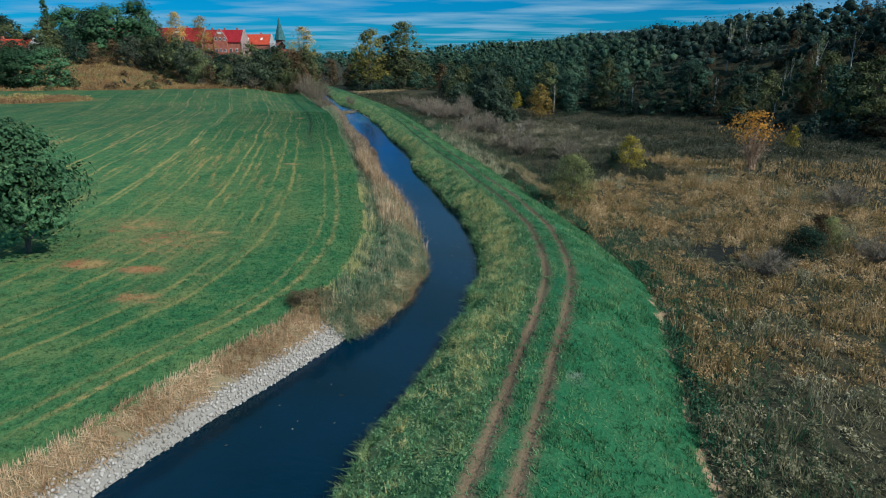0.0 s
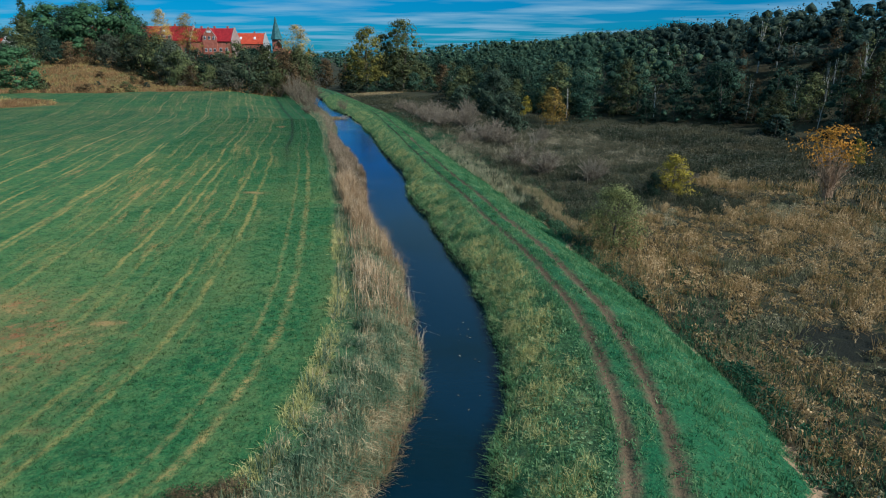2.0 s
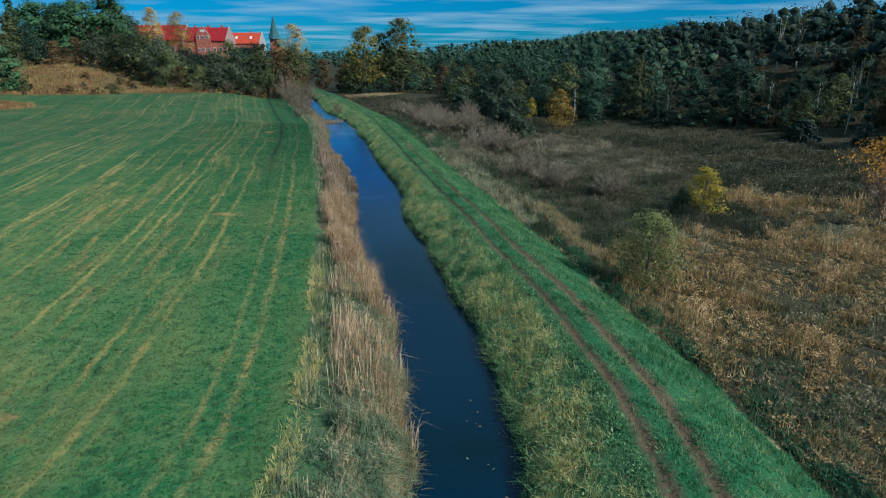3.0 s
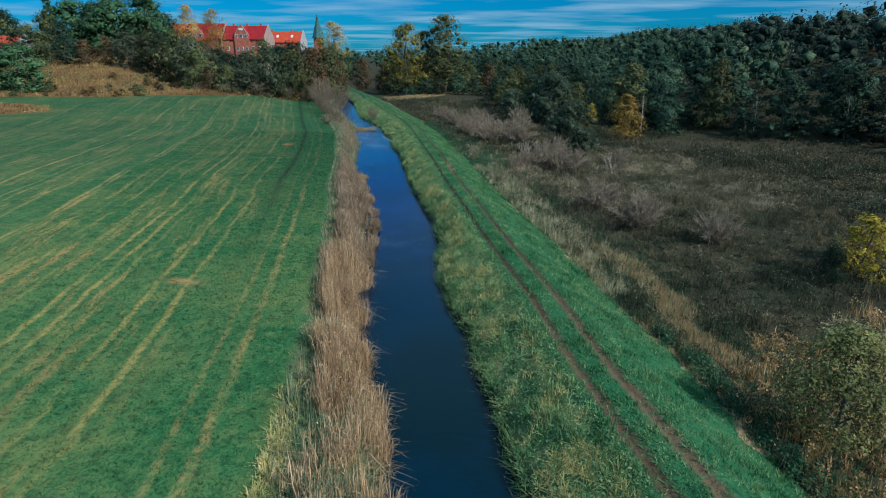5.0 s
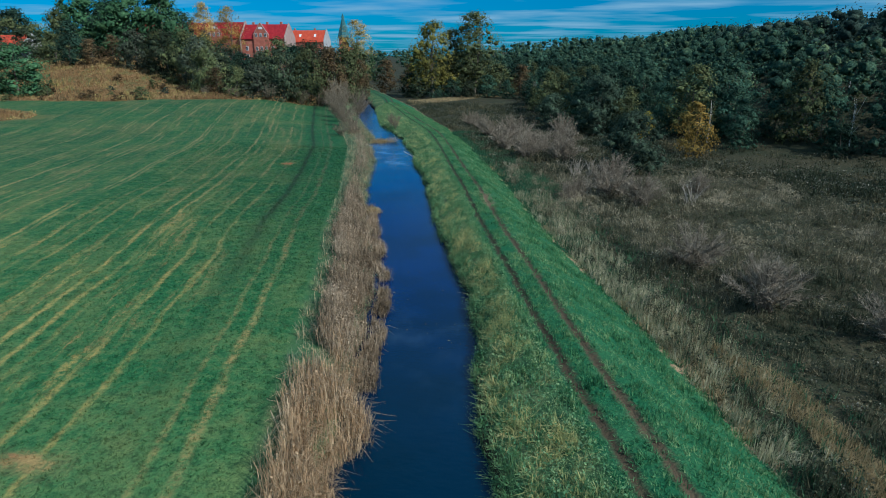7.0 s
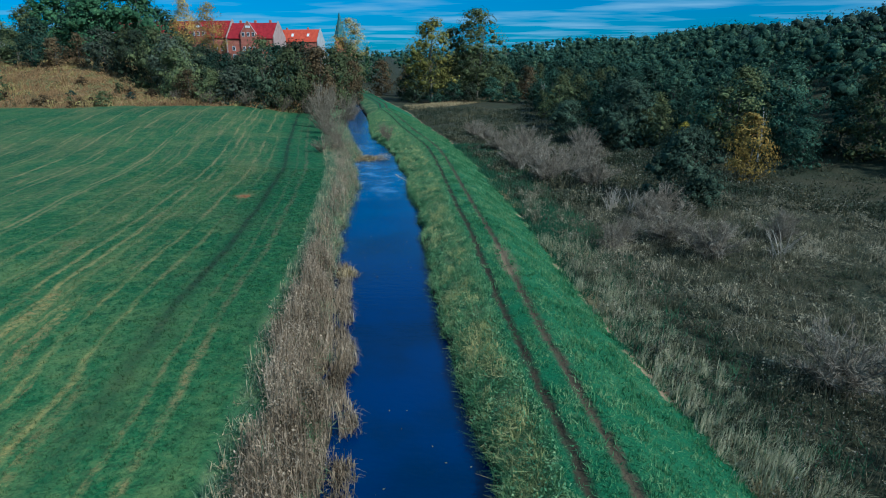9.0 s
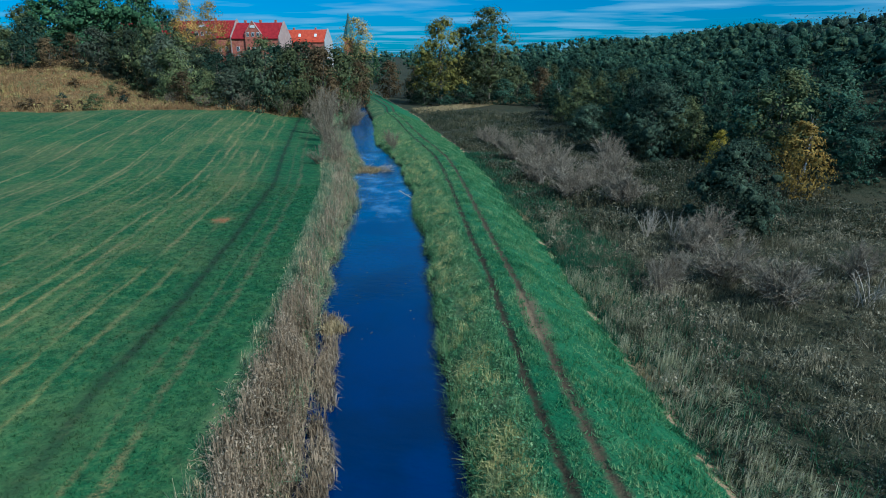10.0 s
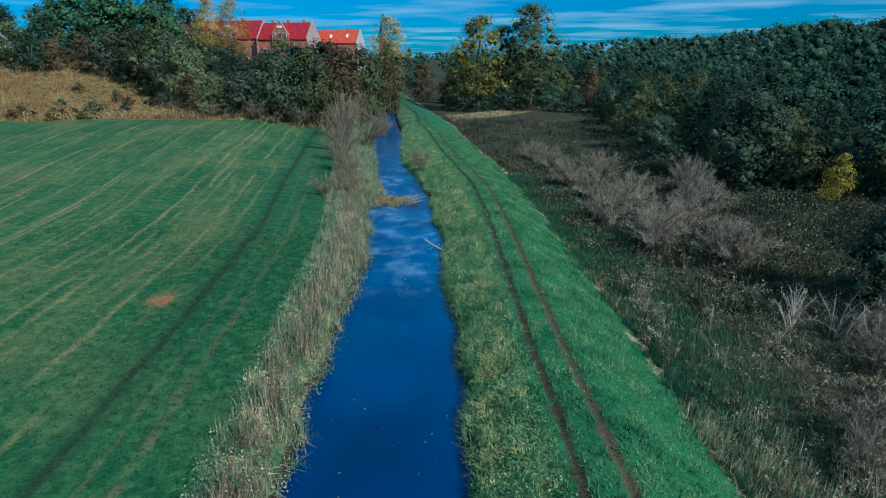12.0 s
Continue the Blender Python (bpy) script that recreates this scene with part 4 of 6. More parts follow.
    stuff("reed_bed", "dry pale brown reeds with feathery heads", "reeds", join(st, plumes(rng, hd + rng.normal(0, 0.12, hd.shape), (0.05, 0.12), 0.0)), M_REED)
    # dry grass along the stones and at the dike's foot
    b = strip(rng, 3000, 8, 33, lambda y: F(y) - 0.25, lambda y: F(y) + 0.60 * (WL(y) - F(y)))
    b2 = strip(rng, 4200, 30, 135, lambda y: FT(y) - 0.3, lambda y: FT(y) + 3.2, lambda x, y, r: (wave(x * 0.5, y, 3.3) > 0.30) & (r < 0.8))
    b4 = strip(rng, 5200, 70, 97, lambda y: FT(y) + 1.6, lambda y: FT(y) + 5.0, lambda x, y, r: np.abs(x - FT(y) - 3.0 - 0.9 * wave(x * 0.2, y, 3.0)) < (1.0 + 0.7 * wave(x, y, 1.2)) * smooth(np.abs(y - 83.5), 12.5, 8.0) * (0.55 + 0.45 * np.sign(r - 0.2)))
    b3 = strip(rng, 3500, 14, 160, lambda y: FT(y) - 0.2, lambda y: FT(y) + 0.8, lambda x, y, r: wave(x, y, 2.1) > 0.3)
    b = b[wave(b[:, 0], b[:, 1], 1.4) + 0.6 * wave(b[:, 0], b[:, 1], 0.5) > -0.60]
    stuff("dry_bank_grass", "pinkish tan dry grass above the stones", "dry grass", blades(rng, b, 9, (0.25, 0.62), (0.018, 0.040), 1.9, 1.2, droop=(0.4, 0.1), simple=True), M_REED)
    stuff("dry_tussocks", "bleached dry grass tussocks", "dry grass", join(blades(rng, b2, 10, (0.3, 0.85), (0.016, 0.036), 1.4, 1.0, simple=True), blades(rng, b4, 9, (0.35, 0.8), (0.02, 0.05), 1.8, 1.2, droop=(0.3, -0.2), simple=True), blades(rng, b3, 5, (0.2, 0.5), (0.03, 0.05), 1.2, 1.0)), M_STRAW)
    c = strip(rng, 900, 84, 134, lambda y: FT(y) - 0.2, lambda y: FT(y) + 3.6, lambda x, y, r: r < 0.75 + 0.35 * wave(x, y, 1.9) - 0.14 * (x - FT(y)))
    b = clumped(rng, c, 9, 0.20)
    t = np.repeat(rng.uniform(0.8, 1.7, len(c)), 9)
    stuff("straw_tussocks", "grey green straw tussocks leaning below the dike", "dry grass", shaped(blades(rng, b, 6, (0.45, 1.0), (0.022, 0.048), 1.7, 1.1, droop=(0.5, -0.25), simple=True), b, 18, t), M_TUSSOCK)
    # marsh weeds: near the dike in single stalks, farther off coarser
    HL = lambda y: at(L_HILL, y)

    def tall(x, y):
        """How high the weeds stand, patch by patch."""
        return np.clip(0.75 + 0.35 * wave(x, y, 4.3) + 0.55 * wave(x + 9, y - 4, 1.1) + 0.40 * wave(x, y, 0.55), 0.15, 1.75)

    def hole(x, y, r):
        straw = np.abs(x - FT(y) - 3.0 - 0.9 * wave(x * 0.2, y, 3.0)) < (0.9 + 0.6 * wave(x, y, 1.2)) * smooth(np.abs(y - 83.5), 12.5, 8.0)
        return (~straw | (r < 0.08)) & (((x - 22.7) / 2.8) ** 2 + ((y - 49.8) / 2.2) ** 2 > 0.6 + 0.9 * wave(x, y, 0.8) + 0.5 * wave(x, y, 0.35)) & (r < 0.85 + 0.25 * wave(x, y, 2.2) + 0.25 * wave(x, y, 0.6))
    c = strip(rng, 22000, 12, 152, lambda y: FT(y) + 0.3, lambda y: np.minimum(FT(y) + 36, HL(y)), hole)
    tc = tall(c[:, 0], c[:, 1]) * rng.uniform(0.55, 1.25, len(c))
    b, t = clumped(rng, c, 5, 0.22), np.repeat(tc, 5)
    thin = strip(rng, 26000, 12, 152, lambda y: FT(y) + 0.2, lambda y: np.minimum(FT(y) + 36, HL(y)), hole)
    b, t = np.concatenate([b, thin]), np.concatenate([t, 0.5 * tall(thin[:, 0], thin[:, 1])])
    V, Fc = blades(rng, b, 2, (0.45, 1.15), (0.035, 0.070), 0.7, 0.5, simple=True)
    g = np.repeat(b[:, 2], 6)
    V[:, 2] = g + (V[:, 2] - g) * np.repeat(t, 6)
    # leafy heads: each plant carries its leaves in a small dome
    pk = rng.random(len(c)) < np.where(c[:, 1] < 80, 0.62, 0.42)
    heads, hs = c[pk], np.clip(tc[pk], 0.3, 1.7)
    per = 20
    lv, lt = np.repeat(heads, per, axis=0), np.repeat(hs, per)
    q = rng.normal(0, 0.42, (len(lv), 2))
    q = q / np.maximum(1.0, np.linalg.norm(q, axis=1))[:, None]
    dome = np.sqrt(np.clip(1 - np.sum(q * q, axis=1), 0, 1))
    lv = lv + np.column_stack([q * (0.20 + 0.24 * lt)[:, None], lt * (0.35 + 0.62 * dome) * rng.uniform(0.72, 1.05, len(lv))])
    def brown(p):
        """The rust brown stand ends in a ragged line; darker weeds follow."""
        return p[:, 1] - np.clip(p[:, 0] - 14, -5, 22) < 73 + 9 * wave(p[:, 0], p[:, 1], 5.0) + 5 * wave(p[:, 0], p[:, 1], 1.7)
    def stand(p):
        """Which weeds grow here: 0 rust brown, 1 grey olive by the bend, 2 dark, 3 olive upstream."""
        near = (p[:, 1] < 27 + 4 * wave(p[:, 0], p[:, 1], 3.0) + 2 * wave(p[:, 0], p[:, 1], 1.1)) | (0.9 * wave(p[:, 0], p[:, 1], 2.7) + 0.6 * wave(p[:, 0], p[:, 1], 0.8) > 0.60)
        north = p[:, 1] >= 110 + 6 * wave(p[:, 0], p[:, 1], 4.0)
        return np.where(brown(p), np.where(near, 1, 0), np.where(north, 3, 2))
    which, whichleaf = stand(b), np.repeat(stand(heads), per)
    for i, (nm, lab, mat) in enumerate((("marsh_weeds", "rust brown withered marsh weeds", M_WEED), ("grey_marsh_weeds", "grey olive marsh weeds with withered leaves", M_WEED_GREY), ("dark_marsh_weeds", "dark grey olive withered marsh weeds", M_WEED_DARK), ("olive_marsh_weeds", "olive brown withered marsh weeds", M_WEED_OLIVE))):
        pick, leafy = which == i, whichleaf == i
        v = V.reshape(len(b), 6, 3)[pick].reshape(-1, 3)
        stuff(nm, lab, "weeds", join((v, np.arange(len(v)).reshape(-1, 3)), plumes(rng, lv[leafy], (0.07, 0.16), 0.0, 0.4)), mat)
    k = (rng.random(len(b)) < 0.32) & (wave(b[:, 0], b[:, 1], 6.0) + 0.8 * wave(b[:, 0], b[:, 1], 1.9) > 0.1)
    sd = b[k] + np.column_stack([rng.normal(0, 0.15, (k.sum(), 2)), rng.uniform(0.75, 1.05, k.sum()) * t[k]])
    stuff("seed_heads", "pale fluffy seed heads of withered weeds", "weeds", plumes(rng, sd, (0.05, 0.13), 0.0), M_SEED)
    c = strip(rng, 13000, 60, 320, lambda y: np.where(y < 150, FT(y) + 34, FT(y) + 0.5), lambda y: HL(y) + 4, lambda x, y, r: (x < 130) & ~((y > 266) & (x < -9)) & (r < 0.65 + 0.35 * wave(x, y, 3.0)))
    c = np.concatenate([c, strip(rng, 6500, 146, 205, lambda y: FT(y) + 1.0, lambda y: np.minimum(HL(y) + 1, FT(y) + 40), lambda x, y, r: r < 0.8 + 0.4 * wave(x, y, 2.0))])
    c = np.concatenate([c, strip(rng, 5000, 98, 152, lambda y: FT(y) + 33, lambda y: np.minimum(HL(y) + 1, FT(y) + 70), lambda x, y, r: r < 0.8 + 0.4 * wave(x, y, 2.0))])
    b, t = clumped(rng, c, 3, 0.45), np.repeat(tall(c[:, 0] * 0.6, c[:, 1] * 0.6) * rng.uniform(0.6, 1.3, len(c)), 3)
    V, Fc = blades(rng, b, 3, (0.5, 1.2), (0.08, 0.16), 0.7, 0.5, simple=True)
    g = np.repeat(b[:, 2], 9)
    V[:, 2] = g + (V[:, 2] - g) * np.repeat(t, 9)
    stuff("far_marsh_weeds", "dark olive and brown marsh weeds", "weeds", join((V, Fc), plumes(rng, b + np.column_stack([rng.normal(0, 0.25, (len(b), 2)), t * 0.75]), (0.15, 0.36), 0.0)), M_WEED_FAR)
    k = rng.random(len(b)) < 0.35
    stuff("far_seed_heads", "pale seed heads over the dark marsh", "weeds", plumes(rng, b[k] + np.column_stack([rng.normal(0, 0.25, (k.sum(), 2)), t[k]]), (0.10, 0.22), 0.0), M_SEED)
    # the marsh beyond and behind: the same brown weeds, coarser
    c = strip(rng, 9000, -45, 95, lambda y: np.where(y < 13, FT(y) + 0.5, FT(y) + 34), lambda y: 0 * y + 92, lambda x, y, r: r < 0.7 + 0.4 * wave(x, y, 3.0))
    b, t = clumped(rng, c, 3, 0.45), np.repeat(tall(c[:, 0] * 0.6, c[:, 1] * 0.6), 3)
    stuff("coarse_marsh_weeds", "brown withered weeds on the marsh", "weeds", shaped(blades(rng, b, 4, (0.5, 1.2), (0.10, 0.20), 0.9, 0.6, simple=True), b, 12, t), M_WEED)
    # dark leafy herbs in the wet hollow at the dike's foot
    c = strip(rng, 1700, 22, 78, lambda y: FT(y) - 0.1, lambda y: FT(y) + 1.1, lambda x, y, r: r < 0.55 + 0.5 * wave(x, y, 2.3) + 0.45 * wave(x, y, 0.8))
    b = clumped(rng, np.repeat(c, 5, axis=0), 3, 0.16)
    b = b + np.column_stack([np.zeros((len(b), 2)), rng.uniform(0.05, 0.62, len(b)) * np.clip(0.9 + 0.5 * wave(b[:, 0], b[:, 1], 0.6), 0.3, 1.5)])
    stuff("ditch_herbs", "dark green leafy herbs in the hollow below the dike", "herbs", plumes(rng, b, (0.07, 0.17), 0.0, 0.5), M_MARSHSEDGE)
    # green sedge at the dike's foot, farther along
    b = strip(rng, 32000, 16, 190, lambda y: FT(y) - 1.1, lambda y: FT(y) + 6.5, lambda x, y, r: (r < (1.15 - np.abs(x - FT(y)) / 7) * (0.26 + 0.74 * smooth(y, 114, 134))) & (x > FT(y) - 0.3 + 0.5 * wave(x, y, 1.6) + 0.4 * wave(x, y, 0.6)))
    stuff("marsh_sedge", "dark green sedge below the dike", "sedge", blades(rng, b, 5, (0.3, 0.95), (0.035, 0.07), 0.9, 0.8, simple=True), M_MARSHSEDGE)
    b = strip(rng, 12000, 255, 325, lambda y: 0 * y - 56, lambda y: 0 * y - 9, lambda x, y, r: (np.abs(y - 290 - 1.5 * (x + 29) + 4 * wave(x, y, 9.0)) < 11) & (x > FT(y) + 2))
    stuff("straw_flat", "pale dry grass flat before the poplars", "dry grass", blades(rng, b, 4, (0.4, 0.9), (0.12, 0.24), 1.2, 0.9, simple=True), M_STRAW)
    # fallow weeds at the meadow's far end and in its middle
    b = strip(rng, 38000, 188, 285, lambda y: F(y) - 125, lambda y: F(y) - 5, lambda x, y, r: (y > field_end(x)) & (r < 0.75 + 0.25 * wave(x, y, 4.0)))
    b2 = strip(rng, 3200, 160, 180, lambda y: 0 * y - 142, lambda y: 0 * y - 101, lambda x, y, r: ((x + 122) / 19) ** 2 + ((y - 170) / 8) ** 2 < 0.95 + 0.15 * wave(x, y, 2.0))
    b = np.concatenate([b, b2])
    t = tall(b[:, 0] * 0.5, b[:, 1] * 0.5)
    V, Fc = blades(rng, b, 3, (0.5, 1.5), (0.12, 0.26), 0.8, 0.5, simple=True)
    g = np.repeat(b[:, 2], 9)
    V[:, 2] = g + (V[:, 2] - g) * np.repeat(t, 9)
    stuff("fallow_weeds", "rust brown and ochre weeds on fallow land", "weeds", join((V, Fc), plumes(rng, b + np.column_stack([rng.normal(0, 0.3, (len(b), 2)), t * 0.9]), (0.2, 0.5), 0.0)), M_BROWN)


build_grasses()


# ---- trees and shrubs ----
def tube(pts, radii, sides=5):
    """A tapered limb along points."""
    V, F = [], []
    for p, r in zip(pts, radii):
        for k in range(sides):
            a = 2 * math.pi * k / sides
            V.append((p[0] + r * math.cos(a), p[1] + r * math.sin(a), p[2]))
    for i in range(len(pts) - 1):
        for k in range(sides):
            j = (k + 1) % sides
            F.append((i * sides + k, i * sides + j, (i + 1) * sides + j))
            F.append((i * sides + k, (i + 1) * sides + j, (i + 1) * sides + k))
    return np.array(V), np.array(F)


def limb(rng, start, way, length, r0, r1, bend=0.25, n=4):
    pts, p, w = [np.array(start, float)], np.array(start, float), np.array(way, float)
    for _ in range(n):
        w = w / np.linalg.norm(w) + rng.normal(0, bend, 3) * np.array([1, 1, 0.5])
        w = w / np.linalg.norm(w)
        p = p + w * length / n
        pts.append(p.copy())
    return pts, np.linspace(r0, r1, n + 1)


def ball(subdivisions):
    bm = bmesh.new()
    bmesh.ops.create_icosphere(bm, subdivisions=subdivisions, radius=1.0)
    bm.verts.index_update()
    V, F = np.array([v.co for v in bm.verts]), np.array([[v.index for v in f.verts] for f in bm.faces])
    bm.free()
    return V, F


BALL = ball(1)


def bosses(rng, centres, sizes, flat=0.85):
    """The dense inner foliage of clumps: lumpy bosses. Returns verts, faces and normals."""
    v, f = BALL
    k = len(centres)
    lump = rng.uniform(0.55, 1.15, (k, len(v), 1))
    V = np.asarray(centres)[:, None, :] + v[None] * lump * np.asarray(sizes)[:, None, None] * np.array([1.0, 1.0, flat])
    F = f[None] + (np.arange(k) * len(v))[:, None, None]
    return V.reshape(-1, 3), F.reshape(-1, 3), np.tile(v, (k, 1)) + rng.normal(0, 0.25, (k * len(v), 3))


def make_tree(rng, h, width, bare=0.15, clumps=46, leaves=55, leaf=0.34, taper=0.5, trunk=0.16, limbs=9, top=1.0, big=1.0, core=0.0, bend=0.05):
    """Trunk with limbs, and a crown of leaf clumps with gaps. Returns two meshes' arrays."""
    wood = []
    pts, rad = limb(rng, (0, 0, -0.4), (0, 0, 1), h * 0.86 + 0.4, trunk, 0.03, bend, 7)
    wood.append(tube(pts, rad, 7))
    spine = np.array(pts)
    cen = []
    for i in range(clumps):
        f = (i + rng.random()) / clumps
        z = h * (bare + (1 - bare) * f)
        env = math.sin(math.pi * min(1, (0.13 + 0.87 * f) ** taper)) ** 0.6 * top + 0.08
        a, r = rng.uniform(0, 2 * math.pi), width * 0.5 * env * (rng.random() ** 0.38) * rng.uniform(0.75, 1.12)
        c = np.array([r * math.cos(a), r * math.sin(a), min(z, h * 0.97)])
        cen.append((c, width * big * rng.uniform(0.10, 0.19) * (0.6 + 0.4 * env)))
    for i in range(limbs):
        c, _ = cen[int((i + 0.5) * len(cen) / limbs)]
        s = spine[max(1, int(min(0.9, c[2] / h * 0.75) * 7))]
        w = c - s
        pts, rad = limb(rng, s, w, np.linalg.norm(w) * 0.95, trunk * 0.38, 0.012, 0.12, 3)
        wood.append(tube(pts, rad, 4))
    P, N = [], []
    axis = np.array([0, 0, h * (bare + 0.45 * (1 - bare))])
    for c, s in cen:
        v = rng.normal(0, 1, (leaves, 3)) + np.array([0, 0, 0.35])
        v /= np.linalg.norm(v, axis=1)[:, None]
        o = c - axis
        N.append(v + 0.8 * o / (np.linalg.norm(o) + 0.1))
        P.append(c + v * s * (rng.random((leaves, 1)) ** 0.4) * np.array([1.25, 1.25, 0.8]) * 1.3)
    P = np.concatenate(P)
    m = len(P)
    n = np.concatenate(N) + rng.normal(0, 0.45, (m, 3)) + np.array([0, 0, 0.3])
    n /= np.linalg.norm(n, axis=1)[:, None]
    u = np.cross(n, rng.normal(0, 1, (m, 3)))
    u /= np.linalg.norm(u, axis=1)[:, None]
    v = np.cross(n, u)
    s = (leaf * rng.uniform(0.6, 1.3, m))[:, None]
    V = np.stack([P - u * s * 0.6, P - v * s * 0.36 + n * s * 0.12, P + u * s * 0.6, P + v * s * 0.36 + n * s * 0.12], axis=1).reshape(-1, 3)
    i = np.arange(m)[:, None] * 4
    soft = np.concatenate(N)
    soft = soft / np.linalg.norm(soft, axis=1)[:, None] + 0.35 * n
    turned = np.sum(soft * n, axis=1) < 0
    soft[turned] = n[turned]
    soft = np.repeat(soft, 4, axis=0)
    crown = V, np.concatenate([i + np.array([[0, 1, 2]]), i + np.array([[0, 2, 3]])])
    if core:
        bv, bf, bn = bosses(rng, [c for c, _ in cen], [q * core for _, q in cen])
        crown, soft = join(crown, (bv, bf)), np.concatenate([soft, bn])
    return join(*wood), crown, soft


def soft_normals(me, soft):
    """Leaves shade with the rounding of their clump."""
    soft = soft / np.linalg.norm(soft, axis=1)[:, None]
    me.shade_smooth()
    me.normals_split_custom_set_from_vertices(soft.tolist())
    return me


def tree_kind(name, label, category, seed, leaf_mat, bark=None, group="", **k):
    """One tree, put far below the ground's far rim until it is copied into place."""
    rng = np.random.default_rng(seed)
    wood, crown, soft = make_tree(rng, **k)
    return name, label, category, group, mesh_of("trunk", *wood, bark or M_BARK, flat=False), soft_normals(mesh_of("crown", *crown, leaf_mat), soft), k["h"]


def plant(kind, x, y, h, wide=1.0, turn=0.0, label="", sink=0.1):
    name, lab, cat, group, trunk, crown, h0 = kind
    s = h / h0
    ob = thing(name, label or lab, cat, group=group)
    ob.matrix_basis = pose(x, y, float(height(x, y)) - sink, 0, 0, turn) @ Matrix.Diagonal((s * wide, s * wide, s, 1))
    part("trunk", trunk, ob)
    part("crown", crown, ob)
    return ob


def make_shrub(rng, h, width, stems=34, twigs=9, thick=0.028, fine=0.026):
    """Bare stems that arch from the base to a rounded dome and split into twigs."""
    V = []
    for _ in range(stems):
        a, c = rng.uniform(0, 2 * math.pi), rng.uniform(0.25, 1.0)
        q = math.sqrt(1 - c * c)
        out = np.array([math.cos(a) * q * width * 0.5, math.sin(a) * q * width * 0.5, h * (0.25 + 0.75 * c)]) * rng.uniform(0.72, 1.0)
        root = np.array([rng.normal(0, 0.05 * width), rng.normal(0, 0.05 * width), -0.1])
        mid = root * 0.5 + out * 0.5 + np.array([-out[0] * 0.12, -out[1] * 0.12, h * 0.12]) + rng.normal(0, 0.04 * h, 3)
        pts = [root * (1 - f) ** 2 + 2 * mid * f * (1 - f) + out * f * f for f in (0, 0.3, 0.6, 0.85, 1.0)]
        V.append(tube(pts, np.linspace(thick, 0.011, 5), 3))
        # fine twigs: thin slivers that fan from the stem's upper part
        p = np.array(pts)
        k = rng.choice((1, 2, 2, 3, 3, 4), twigs)
        f = rng.random((twigs, 1))
        s = p[k] * f + p[np.maximum(k - 1, 1)] * (1 - f)
        tw = out / np.linalg.norm(out) * 0.6 + np.array([0, 0, 0.35]) + rng.normal(0, 0.60, (twigs, 3))
        tw = tw / np.linalg.norm(tw, axis=1)[:, None] * h * rng.uniform(0.05, 0.19, (twigs, 1))
        side = np.cross(tw, rng.normal(0, 1, (twigs, 3)))
        side = side / np.linalg.norm(side, axis=1)[:, None] * 0.5 * fine
        V.append((np.stack([s - side, s + side, s + tw], axis=1).reshape(-1, 3), np.arange(twigs * 3).reshape(-1, 3)))
    return join(*V)


def shrub_kind(name, label, seed, mat, group="", **k):
    return name, label, "shrub", group, mesh_of("branches", *make_shrub(np.random.default_rng(seed), **k), mat), k["h"]


def shrub(kind, x, y, h, wide=1.0, turn=0.0, label=""):
    name, lab, cat, group, me, h0 = kind
    s = h / h0
    ob = tagged(new(name, me), label or lab, cat, group)
    ob.matrix_basis = pose(x, y, float(height(x, y)) - 0.05, 0, 0, turn) @ Matrix.Diagonal((s * wide, s * wide, s, 1))
    return ob


W = "trees of the wooded hill"
WOOD = [tree_kind("broadleaf_tree", "dense dark green broadleaf tree on the wooded hill", "tree", 11 + i, M_HILLLEAF, group=W, h=12.0, width=8.5 + i % 3, bare=0.03, clumps=32, leaves=74, leaf=0.36, trunk=0.17, taper=0.82, big=1.35, core=0.52) for i in range(4)]
WOOD_FAR = [tree_kind("broadleaf_tree", "dense dark green broadleaf tree on the wooded hill", "tree", 15 + i, M_HILLLEAF, group=W, h=12.0, width=8.5 + i, bare=0.03, clumps=26, leaves=34, leaf=0.52, trunk=0.17, taper=0.82, big=1.35, core=0.52) for i in range(2)]
WOOD_OLIVE = tree_kind("broadleaf_tree", "olive green broadleaf tree turning in autumn", "tree", 21, M_OLIVE, group=W, h=12.0, width=8.0, bare=0.05, clumps=32, leaves=74, leaf=0.35, taper=0.8, big=1.25, core=0.52)
WOOD_RUST = tree_kind("broadleaf_tree", "rust brown autumn tree with thinning leaves", "tree", 22, M_RUST, group=W, h=12.0, width=7.0, bare=0.1, clumps=50, leaves=34, leaf=0.36)
BIRCH = tree_kind("birch_tree", "slender birch with a pale trunk and sparse leaves", "tree", 23, M_OLIVE, M_BIRCH, group="birches on the hill", h=12.0, width=3.0, bare=0.42, clumps=20, leaves=16, leaf=0.30, trunk=0.17, limbs=8, bend=0.03)
ROUND = tree_kind("broadleaf_tree", "round dark green tree standing alone in the meadow", "tree", 24, M_GREENLEAF, h=10.0, width=9.4, bare=0.27, clumps=120, leaves=84, leaf=0.32, trunk=0.24, limbs=16, taper=0.62, core=0.52)
BUSHY = [tree_kind("bushy_tree", "bushy dark green tree at the meadow's edge", "tree", 31 + i, (M_TREELINE, M_HILLLEAF, M_OLIVE)[i], group="trees at the meadow's edge", h=10.0, width=8.0, bare=0.02, clumps=40, leaves=70, leaf=0.36, taper=0.8, big=1.2, core=0.52) for i in range(3)]
DARKBUSH = tree_kind("bushy_tree", "dense dark green tree with a broad rounded crown", "tree", 35, M_GREENLEAF, group="trees at the meadow's edge", h=10.0, width=8.6, bare=0.02, clumps=64, leaves=76, leaf=0.32, taper=0.8, big=1.1, core=0.52)
